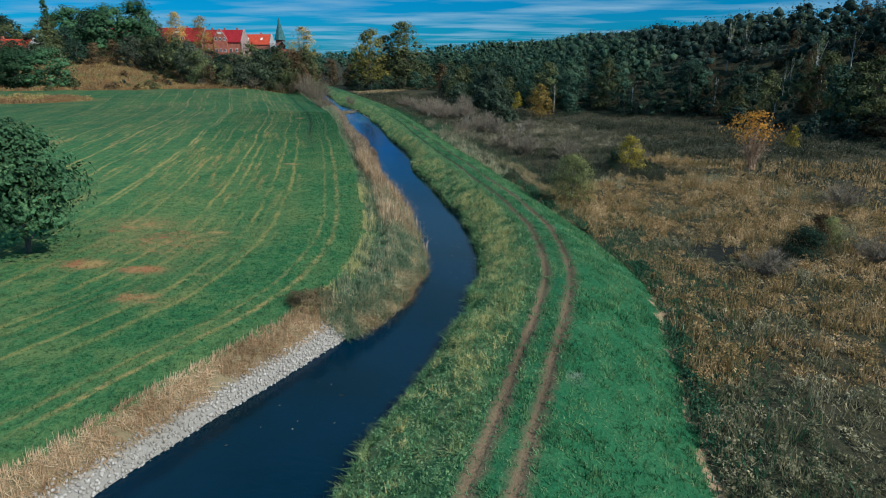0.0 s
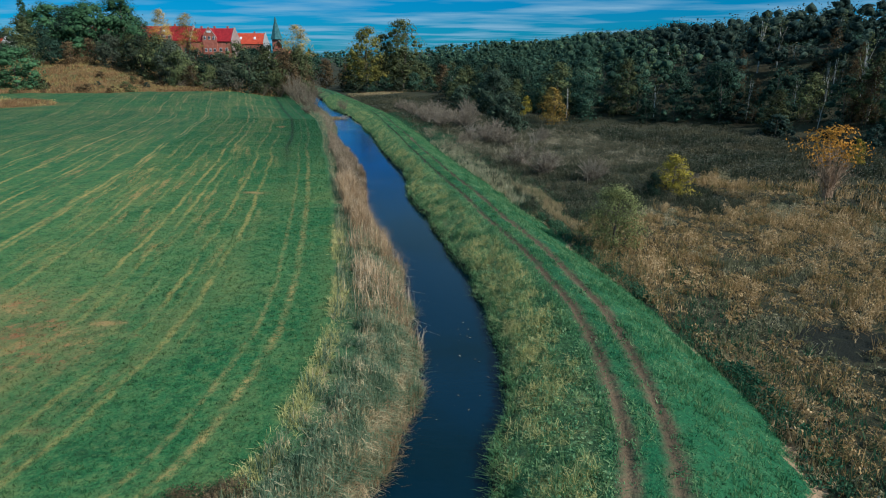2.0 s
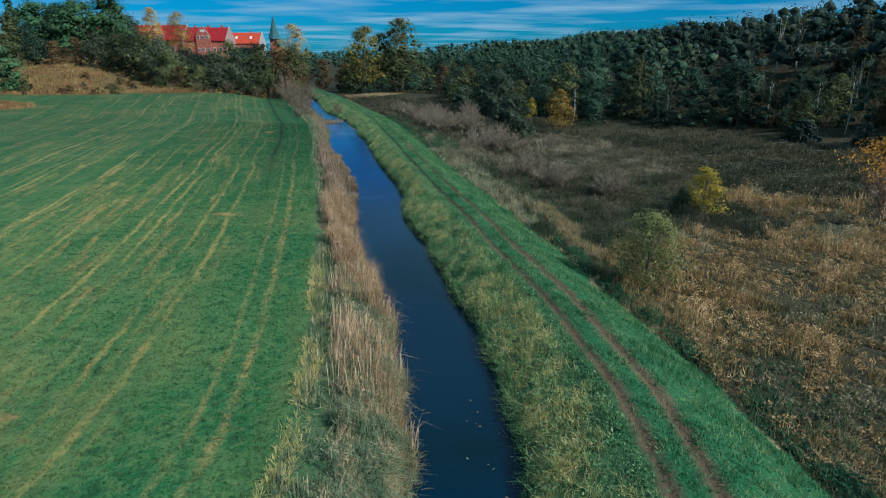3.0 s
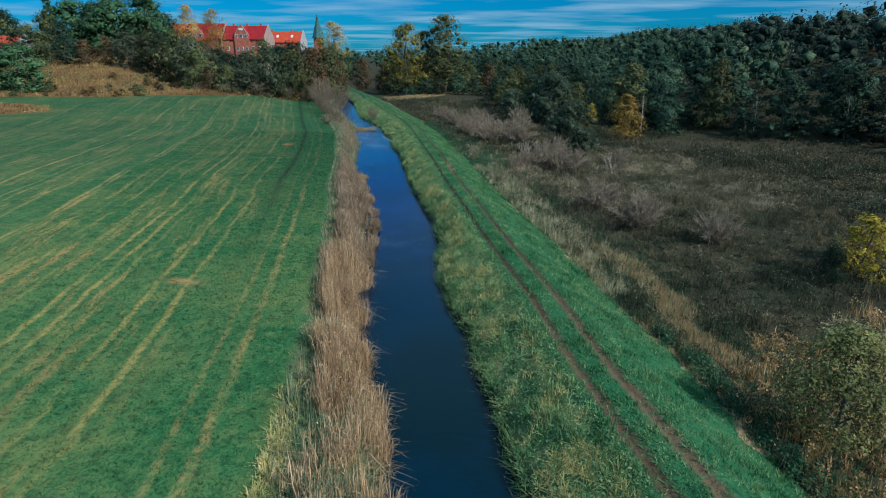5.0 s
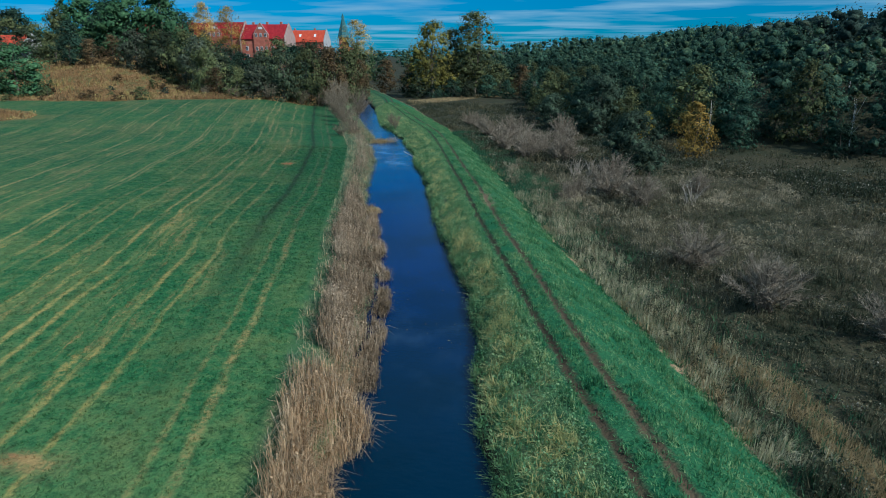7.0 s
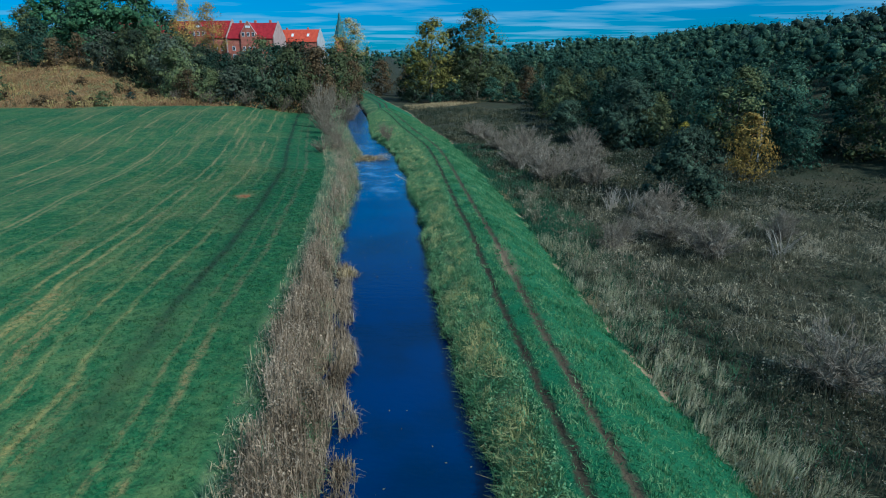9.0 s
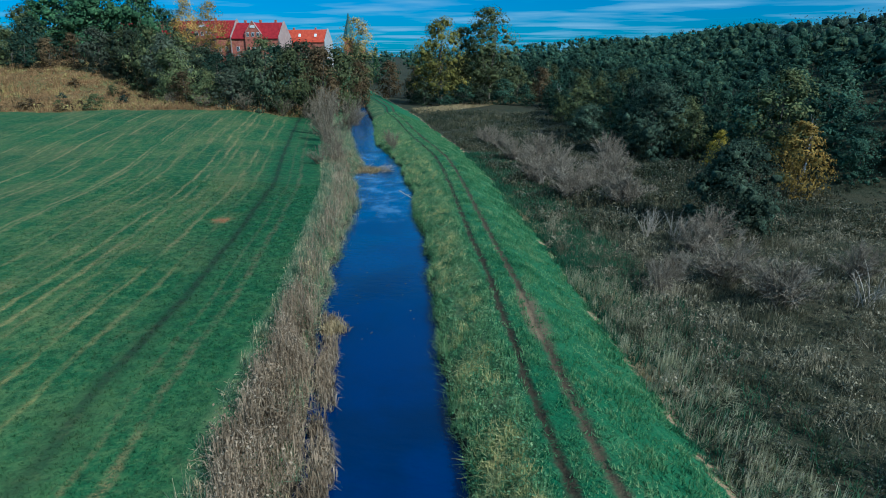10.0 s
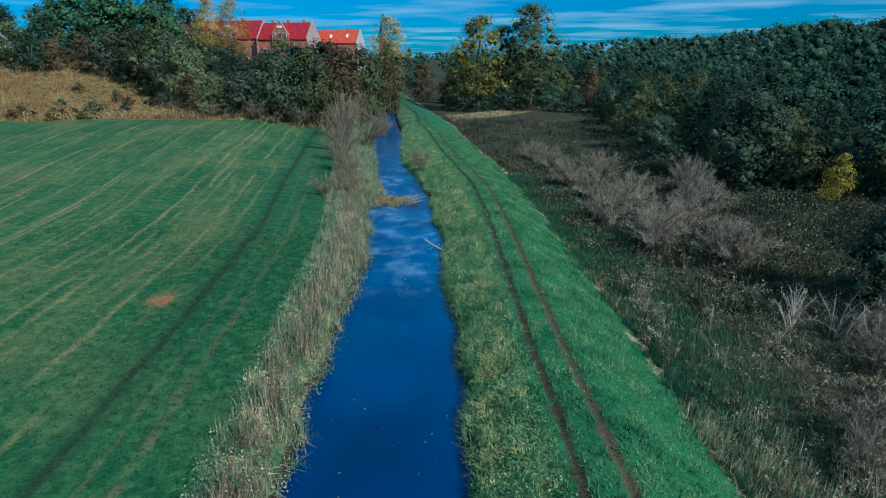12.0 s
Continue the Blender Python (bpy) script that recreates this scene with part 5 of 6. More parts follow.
WILLOW = tree_kind("willow_tree", "grey green willow with a rounded crown", "tree", 36, M_GREYLEAF, h=9.5, width=8.0, bare=0.04, clumps=46, leaves=50, leaf=0.36, taper=0.85, big=1.15, core=0.52)
RUSTY = tree_kind("bushy_tree", "rust coloured autumn tree among green ones", "tree", 37, M_RUST, h=8.0, width=5.5, bare=0.06, clumps=46, leaves=40, leaf=0.36, taper=0.8)
POPLAR = tree_kind("poplar_tree", "tall dark green poplar with an open crown", "tree", 38, M_OLIVE, h=27.0, width=15.0, bare=0.12, clumps=90, leaves=70, leaf=0.48, trunk=0.42, limbs=18, taper=0.75, core=0.45)
POPLAR_Y = tree_kind("poplar_tree", "yellow green poplar with a broad leafy crown", "tree", 39, M_YELLOWGREEN, h=22.0, width=13.5, bare=0.10, clumps=84, leaves=66, leaf=0.46, trunk=0.36, limbs=16, taper=0.55, core=0.45)
POPLAR_THIN = tree_kind("poplar_tree", "tall thin tree with sparse amber leaves", "tree", 40, M_AMBER, h=26.0, width=11.0, bare=0.38, clumps=60, leaves=54, leaf=0.44, trunk=0.32, limbs=16)
YELLOW = tree_kind("small_tree", "small yellow autumn tree in the marsh", "tree", 41, M_YELLOW, h=6.0, width=4.6, bare=0.06, clumps=50, leaves=50, leaf=0.22, trunk=0.10)
AMBERTREE = tree_kind("small_tree", "small amber autumn tree before the woods", "tree", 47, M_AMBER, h=6.0, width=4.6, bare=0.10, clumps=50, leaves=46, leaf=0.25, trunk=0.10, taper=0.7)
SPRUCE = tree_kind("spruce_tree", "dark pointed spruce behind the treeline", "tree", 42, M_GREENLEAF, h=18.0, width=6.0, bare=0.03, clumps=60, leaves=40, leaf=0.45, taper=0.28, core=0.7)
LOWBUSH = [tree_kind("low_bush", "low dark bush on the open hillside", "bush", 43 + i, (M_DARKWOOD, M_OLIVE, M_RUST)[i], group="bushes on the open hillside", h=4.0, width=4.6, bare=0.0, clumps=24, leaves=20, leaf=0.34, trunk=0.07, limbs=4, core=0.6) for i in range(3)]
GREYS = [shrub_kind("bare_shrub", "leafless grey shrub in the marsh", 51 + i, M_TWIG, group="leafless marsh shrubs", h=3.0, width=4.4, stems=44, twigs=110, thick=0.026, fine=0.022) for i in range(3)]
BROWNS = [shrub_kind("bare_bush", "leafless grey brown bush on the river bank", 151 + i, M_BROWNTWIG, group="bare bushes on the river bank", h=3.0, width=3.8, stems=30, twigs=60, thick=0.014, fine=0.018) for i in range(2)]
PALE = shrub_kind("dead_shrub", "dead shrub with bleached bare branches", 55, M_PALETWIG, h=3.0, width=3.6, stems=11, twigs=16, thick=0.042)
GREENSHRUB = tree_kind("leafy_shrub", "rounded dark green shrub in the marsh", "shrub", 56, M_HILLLEAF, h=5.0, width=5.6, bare=0.0, clumps=90, leaves=64, leaf=0.19, trunk=0.08)
BIGSHRUB = tree_kind("leafy_shrub", "large rounded dark grey green shrub in the marsh", "shrub", 62, M_SHRUBLEAF, h=9.0, width=9.0, bare=0.0, clumps=110, leaves=80, leaf=0.24, trunk=0.10, taper=0.8, limbs=12, core=0.52)
LIGHTSHRUB = tree_kind("leafy_shrub", "light olive green shrub beside the dike", "shrub", 57, M_LIGHTLEAF, h=4.0, width=3.2, bare=0.08, clumps=70, leaves=110, leaf=0.095, trunk=0.08, taper=0.7, limbs=16, big=1.2)


RUSTBUSH = tree_kind("rusty_bush", "small rust brown bush where the stones end", "bush", 59, M_RUSTBUSH, h=1.6, width=2.6, bare=0.0, clumps=30, leaves=60, leaf=0.10, trunk=0.03, limbs=8, taper=0.9, big=0.9)


def orange_tree():
    """Bare lower branches and a cap of orange leaves."""
    rng = np.random.default_rng(61)
    wood = make_shrub(rng, 6.6, 5.6, 34, 60, 0.050, 0.034)
    t = tube(*limb(rng, (0, 0, -0.3), (0, 0, 1), 3.4, 0.12, 0.05, 0.05, 4), 6)
    wood = join((wood[0] + np.array([0, 0, 1.2]), wood[1]), t)
    _, crown, soft = make_tree(rng, 9.0, 6.2, bare=0.56, clumps=70, leaves=13, leaf=0.27, taper=1.0)
    ob = thing("small_tree", "small tree with orange leaves on its bare brown crown", "tree", 41.2, 83.6, float(height(41.2, 83.6)))
    part("trunk", mesh_of("trunk", *wood, M_WARMTWIG), ob)
    part("crown", soft_normals(mesh_of("crown", *crown, M_ORANGE), soft), ob, "orange autumn leaves")


def build_marsh_shrubs():
    orange_tree()
    plant(RUSTBUSH, -8.6, 31.4, 1.0, 1.3, 0)
    plant(RUSTBUSH, -9.4, 32.4, 0.6, 1.8, 90)
    plant(RUSTBUSH, -8.1, 32.9, 0.7, 1.5, 200)
    plant(YELLOW, 25.8, 89.0, 5.0, 1.2, 20)
    plant(GREENSHRUB, 23.2, 88.2, 3.0, 0.7, 50, "small blue green shrub beside a yellow one")
    plant(LIGHTSHRUB, 13.3, 67.6, 5.6, 1.05, 10)
    plant(AMBERTREE, 22.5, 164.5, 8.8, 0.9, 100, "yellow and orange tree before the dark woods")
    plant(YELLOW, 17.9, 181.0, 5.6, 0.8, 200, "small bright yellow tree before the dark woods")
    plant(ROUND, -30.6, 39.6, 8.9, 0.97, 35)
    plant(BIGSHRUB, 10.2, 147.5, 8.6, 0.9, 70)
    plant(GREENSHRUB, 29.5, 48.5, 2.6, 1.4, 30, "low dark green shrub among marsh weeds")
    plant(LIGHTSHRUB, 33.5, 52.0, 2.6, 1.3, 80, "low yellowing shrub among marsh weeds")
    plant(RUSTY, 31.5, 50.0, 3.4, 0.8, 10, "low shrub with orange autumn leaves among marsh weeds")
    plant(YELLOW, 61.0, 110.0, 4.2, 0.7, 60, "small yellow green tree before the dark slope")
    plant(BIGSHRUB, 10.0, 190.0, 11.5, 0.95, 15, "tall rounded grey green bush before the woods")
    plant(BIGSHRUB, 1.0, 205.0, 7.0, 1.0, 75, "rounded grey green bush before the woods")
    dike_side = [(9.1, 108.6, 2.9, 1.15), (11.8, 100.6, 2.9, 1.2), (17.7, 97.0, 2.7, 1.1), (-4.9, 177.0, 3.2, 1.1), (1.6, 156.0, 3.4, 1.1), (7.3, 142.5, 2.8, 1.1), (-3.9, 161.5, 3.6, 1.1), (-9.0, 176.5, 3.0, 1.0), (2.4, 173.0, 3.2, 1.2), (5.7, 133.3, 3.2, 1.2), (8.4, 129.0, 3.0, 1.2), (0.6, 130.0, 2.0, 0.8), (-8.3, 167.0, 3.2, 1.0), (-4.4, 158.4, 3.0, 1.1), (0.3, 156.3, 2.6, 1.0)]
    open_marsh = [(-6.0, 172.0, 3.4, 1.1), (1.6, 132.0, 2.4, 0.9), (5.2, 139.4, 2.6, 1.0), (-1.0, 165.0, 3.2, 1.2), (-12.0, 184.0, 3.0, 1.1), (-8.0, 190.0, 3.2, 1.2), (-15.0, 196.0, 2.8, 1.2), (24.4, 44.2, 1.8, 1.4), (43.0, 65.5, 2.4, 1.3), (34.5, 46.8, 2.0, 1.2), (28.0, 93.0, 3.0, 0.9), (-18.0, 205.0, 2.6, 1.3), (12.5, 104.0, 2.2, 1.0), (16.0, 135.0, 2.4, 1.0), (2.0, 181.0, 4.0, 0.9)]
    for i, (x, y, h, w) in enumerate(dike_side + open_marsh):
        shrub(GREYS[i % 3], x, y, h * 1.35, w, i * 67)
    for i, (x, y, h) in enumerate([(14.0, 129.6, 3.0), (1.9, 144.3, 2.6), (4.2, 143.0, 2.9), (2.8, 145.6, 2.4), (-7.5, 165.8, 2.2)]):
        shrub(PALE, x, y, h * 1.3, 1.0, i * 80)


def build_treelines():
    kinds = BUSHY + [WILLOW, RUSTY, RUSTY, WILLOW, DARKBUSH]
    turns = itertools.count()

    def row(*trees):
        """Trees of one row: x, y, height, kind, widening."""
        for x, y, h, k, w in trees:
            aim = x / (y - 9)
            low = 0.82 if -0.42 < aim < -0.35 else 1.12 if -0.55 < aim <= -0.42 or -0.35 <= aim < -0.24 else 1.0
            plant(kinds[k], x, y, h * low, w / low ** 0.5, next(turns) * 77, sink=0.6)
    # at the near end, before the fallow
    row((-138, 206, 13.5, 7, 1.25), (-149, 206, 14, 7, 1.3), (-160, 208, 13, 7, 1.3), (-148, 290, 23, 7, 1.0), (-183, 294, 23, 7, 1.1), (-149, 240, 9.5, 1, 1.1), (-141, 240, 8.5, 5, 1.1), (-135, 242, 9.5, 4, 0.9), (-126, 240, 10.5, 3, 1.0), (-120, 243, 11, 2, 1.0), (-113, 236, 12, 0, 1.0))
    # along the far edge
    row((-105, 231, 13.5, 2, 0.9), (-98, 227, 13, 6, 0.9), (-92, 221, 11, 2, 1.0), (-86, 214, 9.5, 5, 1.0), (-80, 212, 10, 2, 1.0), (-74, 212, 10.5, 6, 1.0), (-68, 214, 12, 0, 1.0), (-62, 217, 13, 2, 0.9))
    # behind that edge, to the river
    row((-57, 222, 13.5, 4, 0.9), (-58, 234, 14, 2, 0.9), (-64, 240, 14, 5, 1.0), (-71, 230, 13, 1, 1.05), (-79, 228, 13, 0, 1.05), (-88, 232, 13.5, 1, 1.05), (-98, 244, 14, 0, 1.05), (-108, 250, 12, 2, 1.1), (-118, 258, 10, 1, 1.3), (-128, 261, 9, 1, 1.4), (-140, 263, 9, 0, 1.4), (-82, 246, 14, 2, 1.0), (-92, 256, 14, 6, 1.0), (-72, 250, 15, 0, 1.0))
    # behind the fallow
    row((-158, 285, 23, 7, 1.1), (-177, 300, 22, 7, 1.2), (-156, 302, 16, 0, 1.15), (-184, 282, 18, 2, 1.0), (-195, 270, 15, 2, 1.2), (-168, 292, 22, 1, 1.2), (-146, 284, 10, 0, 1.1), (-207, 285, 18, 1, 1.2), (-165, 262, 14, 1, 1.2), (-178, 262, 13, 2, 1.2))
    # before the town
    row((-136, 286, 8, 2, 1.3), (-126, 290, 8, 0, 1.3), (-116, 300, 9, 1, 1.3), (-106, 290, 13, 2, 1.1), (-96, 300, 13, 0, 1.1), (-86, 290, 14, 5, 1.0), (-160, 325, 18, 1, 1.2), (-190, 318, 20, 0, 1.2), (-220, 300, 20, 1, 1.2), (-235, 270, 18, 0, 1.2))
    # beyond the river's turn
    row((-66, 322, 14, 5, 1.0), (-58, 330, 12, 4, 0.9), (-72, 300, 13, 5, 1.0), (-78, 318, 15, 2, 1.0), (-62, 268, 11, 4, 0.8), (-16, 303, 12, 2, 1.0), (-8, 306, 12, 5, 1.0), (-22, 318, 14, 0, 1.1), (-48, 330, 14, 1, 1.1), (-38, 322, 13, 2, 1.1), (-30, 330, 14, 0, 1.2), (-10, 325, 14, 1, 1.2))
    # on the fallow's far side
    row((-185, 226, 9, 0, 1.3), (-170, 236, 10, 1, 1.2), (-205, 240, 12, 0, 1.3), (-160, 248, 10, 2, 1.1), (-172, 250, 11, 0, 1.2), (-190, 250, 13, 6, 1.2))
    for i, (x, y, h) in enumerate([(-146, 334, 11), (-153, 331, 12), (-161, 334, 12.5), (-169, 331, 12), (-178, 334, 13), (-137, 334, 7.5), (-124, 334, 7), (-46, 288, 8), (-39, 286, 6), (-33, 292, 8), (-27, 290, 6.5), (-20, 294, 8.5), (-13, 290, 7), (-50, 296, 9), (-3, 288, 8)]):
        plant(BUSHY[(1, 0, 1)[i % 3]], x, y, h, 1.15, i * 83, sink=0.4)
    plant(POPLAR, -26, 302, 31, 1.1, 0)
    plant(POPLAR, -35, 306, 25, 0.9, 130)
    plant(POPLAR_Y, -41, 292, 27, 1.05, 0)
    plant(POPLAR_THIN, -86, 347, 29, 1.25, 0)
    plant(POPLAR_THIN, -134, 298, 24, 1.05, 90)
    plant(POPLAR_THIN, -114, 279, 24, 1.0, 200)
    plant(SPRUCE, -197, 300, 27, 0.8, 0)
    plant(SPRUCE, -92, 400, 19, 0.8, 40)
    for i, (x, y, h) in enumerate([(-128, 204, 3.0), (-131, 208, 3.5), (-118, 215, 2.0), (-110, 222, 2.4), (-123, 226, 2.2), (-101, 214, 2.2), (-112, 207, 1.8), (-106, 203, 2.0)]):
        plant(LOWBUSH[(1, 2, 0)[i % 3]], x, y, h, 1.2, i * 70, "low yellowing bush on the fallow", sink=0.2)
    rng = np.random.default_rng(77)
    for i in range(30):
        x = rng.uniform(-158, -92)
        y = float(field_end(x)) + (rng.uniform(2, 30) if i % 2 else rng.uniform(1, 6))
        if not (-152 < x < -138 and y < 215):
            plant(LOWBUSH[(2, 1, 2)[i % 3]], x, y, rng.uniform(1.0, 2.6), 1.5, i * 71, "low rusty bush on the fallow", sink=0.2)
    # bare bushes on the far left bank of the river
    for i, (x, y, h, w) in enumerate([(-37, 172, 6.2, 0.8), (-40, 176, 6.6, 0.8), (-43, 184, 7.5, 0.9), (-46, 192, 9.5, 0.9), (-45, 200, 10.5, 0.9), (-51, 206, 11, 0.8), (-54, 214, 11, 0.8), (-50, 222, 8, 0.9), (-35.5, 168.5, 3.2, 0.9), (-88, 212, 4.5, 1.1), (-79, 209, 5, 1.1), (-70, 210, 6, 1.0), (-63, 212.5, 6, 1.0), (-59, 216, 7.5, 1.0), (-31.6, 184.0, 4.6, 0.8), (-33.6, 188.5, 4.0, 0.8), (-35.2, 165.6, 4.0, 1.2), (-36.6, 163.0, 3.4, 1.2), (-57, 238, 8, 0.9)]):
        shrub(BROWNS[i % 2], x, y, h * 0.82, w, i * 50)


def build_woods():
    rng = np.random.default_rng(71)
    n = 0
    far = []
    for gy in np.arange(96, 520, 6.3):
        for gx in np.arange(-80, 300, 6.3):
            x, y = gx + rng.uniform(-2.2, 2.2), gy + rng.uniform(-2.2, 2.2)
            d = x - float(at(L_HILL, y))
            if d < 1.5 or x > 0.80 * y + 34:
                continue
            open_slope = 56 < x < 122 and x > 0.44 * y - 6 and y < 182 and d < 48
            if open_slope and rng.random() < 0.88:
                continue
            h = rng.uniform(8.5, 14.5) * (0.62 if d < 6 else 1.0) * (0.84 if x < 42 and y > 190 else 1.0)
            if d < 30 and y < 340 and n < 180 and d < 24:
                r = rng.random()
                k = WOOD_OLIVE if r < 0.22 else WOOD_RUST if r < 0.25 else WOOD_FAR[n % 2] if y > 245 else WOOD[int(rng.integers(4))]
                plant(k, x, y, h, rng.uniform(0.85, 1.1), rng.uniform(0, 360), sink=0.5)
                n += 1
            elif d < 115 or y > 400:
                far.append((x, y, h, d))
    # birches on the open slope
    for x, y, h in ((82.8, 181.4, 13), (95.9, 178.5, 11), (77.3, 159.6, 8), (82.2, 156.3, 9), (73.8, 143.0, 6), (88.4, 154.4, 15), (89.5, 163.8, 7), (58.2, 193.2, 10), (77.9, 181.0, 15), (86.8, 181.4, 10), (90.5, 152.5, 9), (100.0, 160.0, 11)):
        plant(BIRCH, x, y, h, rng.uniform(0.8, 1.2), x * 61)
    for i in range(40):
        x, y = rng.uniform(64, 122), rng.uniform(112, 182)
        if x - float(at(L_HILL, y)) > 3:
            plant(BIRCH if i % 3 == 1 else WOOD_RUST, x, y, rng.uniform(7.5, 12.5), 0.9 if i % 3 == 1 else 0.55, i * 61)
    plant(WOOD_OLIVE, 80.0, 124.0, 13.0, 1.1, 40)
    for i in range(110):
        x, y = rng.uniform(60, 120), rng.uniform(108, 178)
        if x - float(at(L_HILL, y)) > 0.5 and x < 0.8 * y + 30:
            plant(LOWBUSH[(0, 0, 0, 2)[i % 4]], x, y, rng.uniform(2.2, 5.0), rng.uniform(0.9, 1.4), i * 43, sink=0.3)
    for x, y, h in ((-3, 262, 9), (2, 255, 10), (28, 176, 9), (48, 168, 9)):
        plant(BIRCH, x, y, h, 1.0, x * 30)
    green = [(x, y, h * rng.uniform(0.8, 1.12), 5, 32 if d < 60 else 24, 0.52 if d < 60 else 0.62) for x, y, h, d in far if x <= 58 or y >= 300]
    canopy(rng, "woodland", "dark green woodland covering the hill", green, M_WOODS)
    # hilltop crowns on the right take the leaf colour with painted cloud shade
    brown = [(x, y, h, 5, 32 if d < 70 else 24, 0.52 if d < 70 else 0.62) for x, y, h, d in far if x > 58 and y < 300]
    canopy(rng, "brown_woodland", "dark thinning woodland on the hilltop, cloud shade in its colour", brown, M_DARKWOOD)
    # distant woods round the valley
    P = []
    for _ in range(900):
        x, y = rng.uniform(-420, 150), rng.uniform(360, 760)
        if not (-210 < x < -95 and y < 470):
            P.append((x, y, rng.uniform(10, 16), 2, 14, 1.0))
    canopy(rng, "distant_woods", "distant dark woods at the end of the valley", P, M_WOODS)


def canopy(rng, name, label, trees, mat):
    """Many crowns in one mesh: each has rounded lobes of dense foliage with small leaf sprays on them, and its own tone."""
    C, R, T, P, N, S, LT = [], [], [], [], [], [], []
    for x, y, h, lobes, leaves, size in trees:
        z, tone = float(height(x, y)), rng.uniform(-0.42, 0.42)
        for i in range(lobes):
            top = i == 0
            c = np.array([x, y, z + h * 0.74]) if top else np.array([x + rng.normal(0, h * 0.17), y + rng.normal(0, h * 0.17), z + h * rng.uniform(0.30, 0.66)])
            q = h * rng.uniform(0.17, 0.25)
            v = rng.normal(0, 1, (leaves, 3)) + np.array([0, 0, 0.15])
            v /= np.linalg.norm(v, axis=1)[:, None]
            P.append(c + v * q * np.array([1.05, 1.05, 0.95]) * rng.uniform(0.66, 1.03, (leaves, 1)))
            N.append(v + rng.normal(0, 0.25, (leaves, 3)))
            S.append(np.full(leaves, size))
            LT.append(np.full(leaves, tone))
            C.append(c), R.append(q * 0.56), T.append(tone)
    leaf, soft = cards(rng, P, N, S)
    bv, bf, bn = bosses(rng, C, R)
    ob = stuff(name, label, "woods", join(leaf, (bv, bf)), mat)
    soft_normals(ob.data, np.concatenate([soft, bn]))
    floats(ob.data, "tone", np.concatenate([np.repeat(np.concatenate(LT), 4), np.repeat(T, len(BALL[0]))]))


def cards(rng, P, N, S):
    """Small leaf sprays that face outwards from their crowns."""
    P, n, s = np.concatenate(P), np.concatenate(N), np.concatenate(S)[:, None]
    m = len(P)
    s = s * rng.uniform(0.6, 1.25, (m, 1))
    n /= np.linalg.norm(n, axis=1)[:, None]
    u = np.cross(n, rng.normal(0, 1, (m, 3)))
    u /= np.linalg.norm(u, axis=1)[:, None]
    v = np.cross(n, u)
    V = np.stack([P - u * s * 0.6, P - v * s * 0.4 + n * s * 0.15, P + u * s * 0.6, P + v * s * 0.4 + n * s * 0.15], axis=1).reshape(-1, 3)
    i = np.arange(m)[:, None] * 4
    return (V, np.concatenate([i + np.array([[0, 1, 2]]), i + np.array([[0, 2, 3]])])), np.repeat(n, 4, axis=0)


build_treelines()
build_woods()
build_marsh_shrubs()


# ---- buildings ----
def box(w, d, h, bevel=0.0):
    """A box on z = 0, centred in x and y."""
    bm = bmesh.new()
    bmesh.ops.create_cube(bm, size=1.0)
    bmesh.ops.scale(bm, vec=(w, d, h), verts=bm.verts)
    bmesh.ops.translate(bm, vec=(0, 0, h / 2), verts=bm.verts)
    if bevel:
        bmesh.ops.bevel(bm, geom=bm.edges[:], offset=bevel, segments=1, affect="EDGES")
    return bm


def prism(w, d, h, over=0.4, thick=0.25):
    """A saddle roof with thickness; its ridge runs along x."""
    bm = bmesh.new()
    prof = [(-d / 2 - over, -over * h / (d / 2)), (0, h), (d / 2 + over, -over * h / (d / 2))]
    prof += [(y, z - thick) for y, z in reversed(prof)]
    rings = [[bm.verts.new((x, y, z)) for y, z in prof] for x in (-w / 2, w / 2)]
    for i in range(6):
        j = (i + 1) % 6
        bm.faces.new((rings[0][i], rings[0][j], rings[1][j], rings[1][i]))
    for r in rings:
        bm.faces.new((r[0], r[1], r[4], r[5]))
        bm.faces.new((r[1], r[2], r[3], r[4]))
    bmesh.ops.recalc_face_normals(bm, faces=bm.faces)
    return bm


def gable_wall(d, h0, h1, t):
    """An end wall with a pointed top, standing across y."""
    bm = bmesh.new()
    prof = [(-d / 2, 0), (d / 2, 0), (d / 2, h0), (0, h1), (-d / 2, h0)]
    a = [bm.verts.new((-t / 2, y, z)) for y, z in prof]
    b = [bm.verts.new((t / 2, y, z)) for y, z in prof]
    bm.faces.new(a), bm.faces.new(list(reversed(b)))
    for i in range(5):
        j = (i + 1) % 5
        bm.faces.new((a[i], b[i], b[j], a[j]))
    bmesh.ops.recalc_face_normals(bm, faces=bm.faces)
    return bm


WINDOW_F = from_bm("frame", box(1.35, 0.16, 1.9, 0.03), M_FRAME)
WINDOW_P = from_bm("pane", box(0.48, 0.10, 1.62), M_GLASS)
CHIMNEY = from_bm("chimney", box(0.9, 0.9, 2.2, 0.05), M_BRICK)

COPING = from_bm("gable_coping", box(6.4, 0.8, 0.2, 0.04), M_PLASTER)


def window(parent, x, y, z, turn=0.0, s=1.0):
    f = part("window", WINDOW_F, parent, m=pose(x, y, z, 0, 0, turn) @ Matrix.Diagonal((s, 1, s, 1)))
    for dx in (-0.29, 0.29):
        part("pane", WINDOW_P, f, m=pose(dx, -0.05, 0.14))


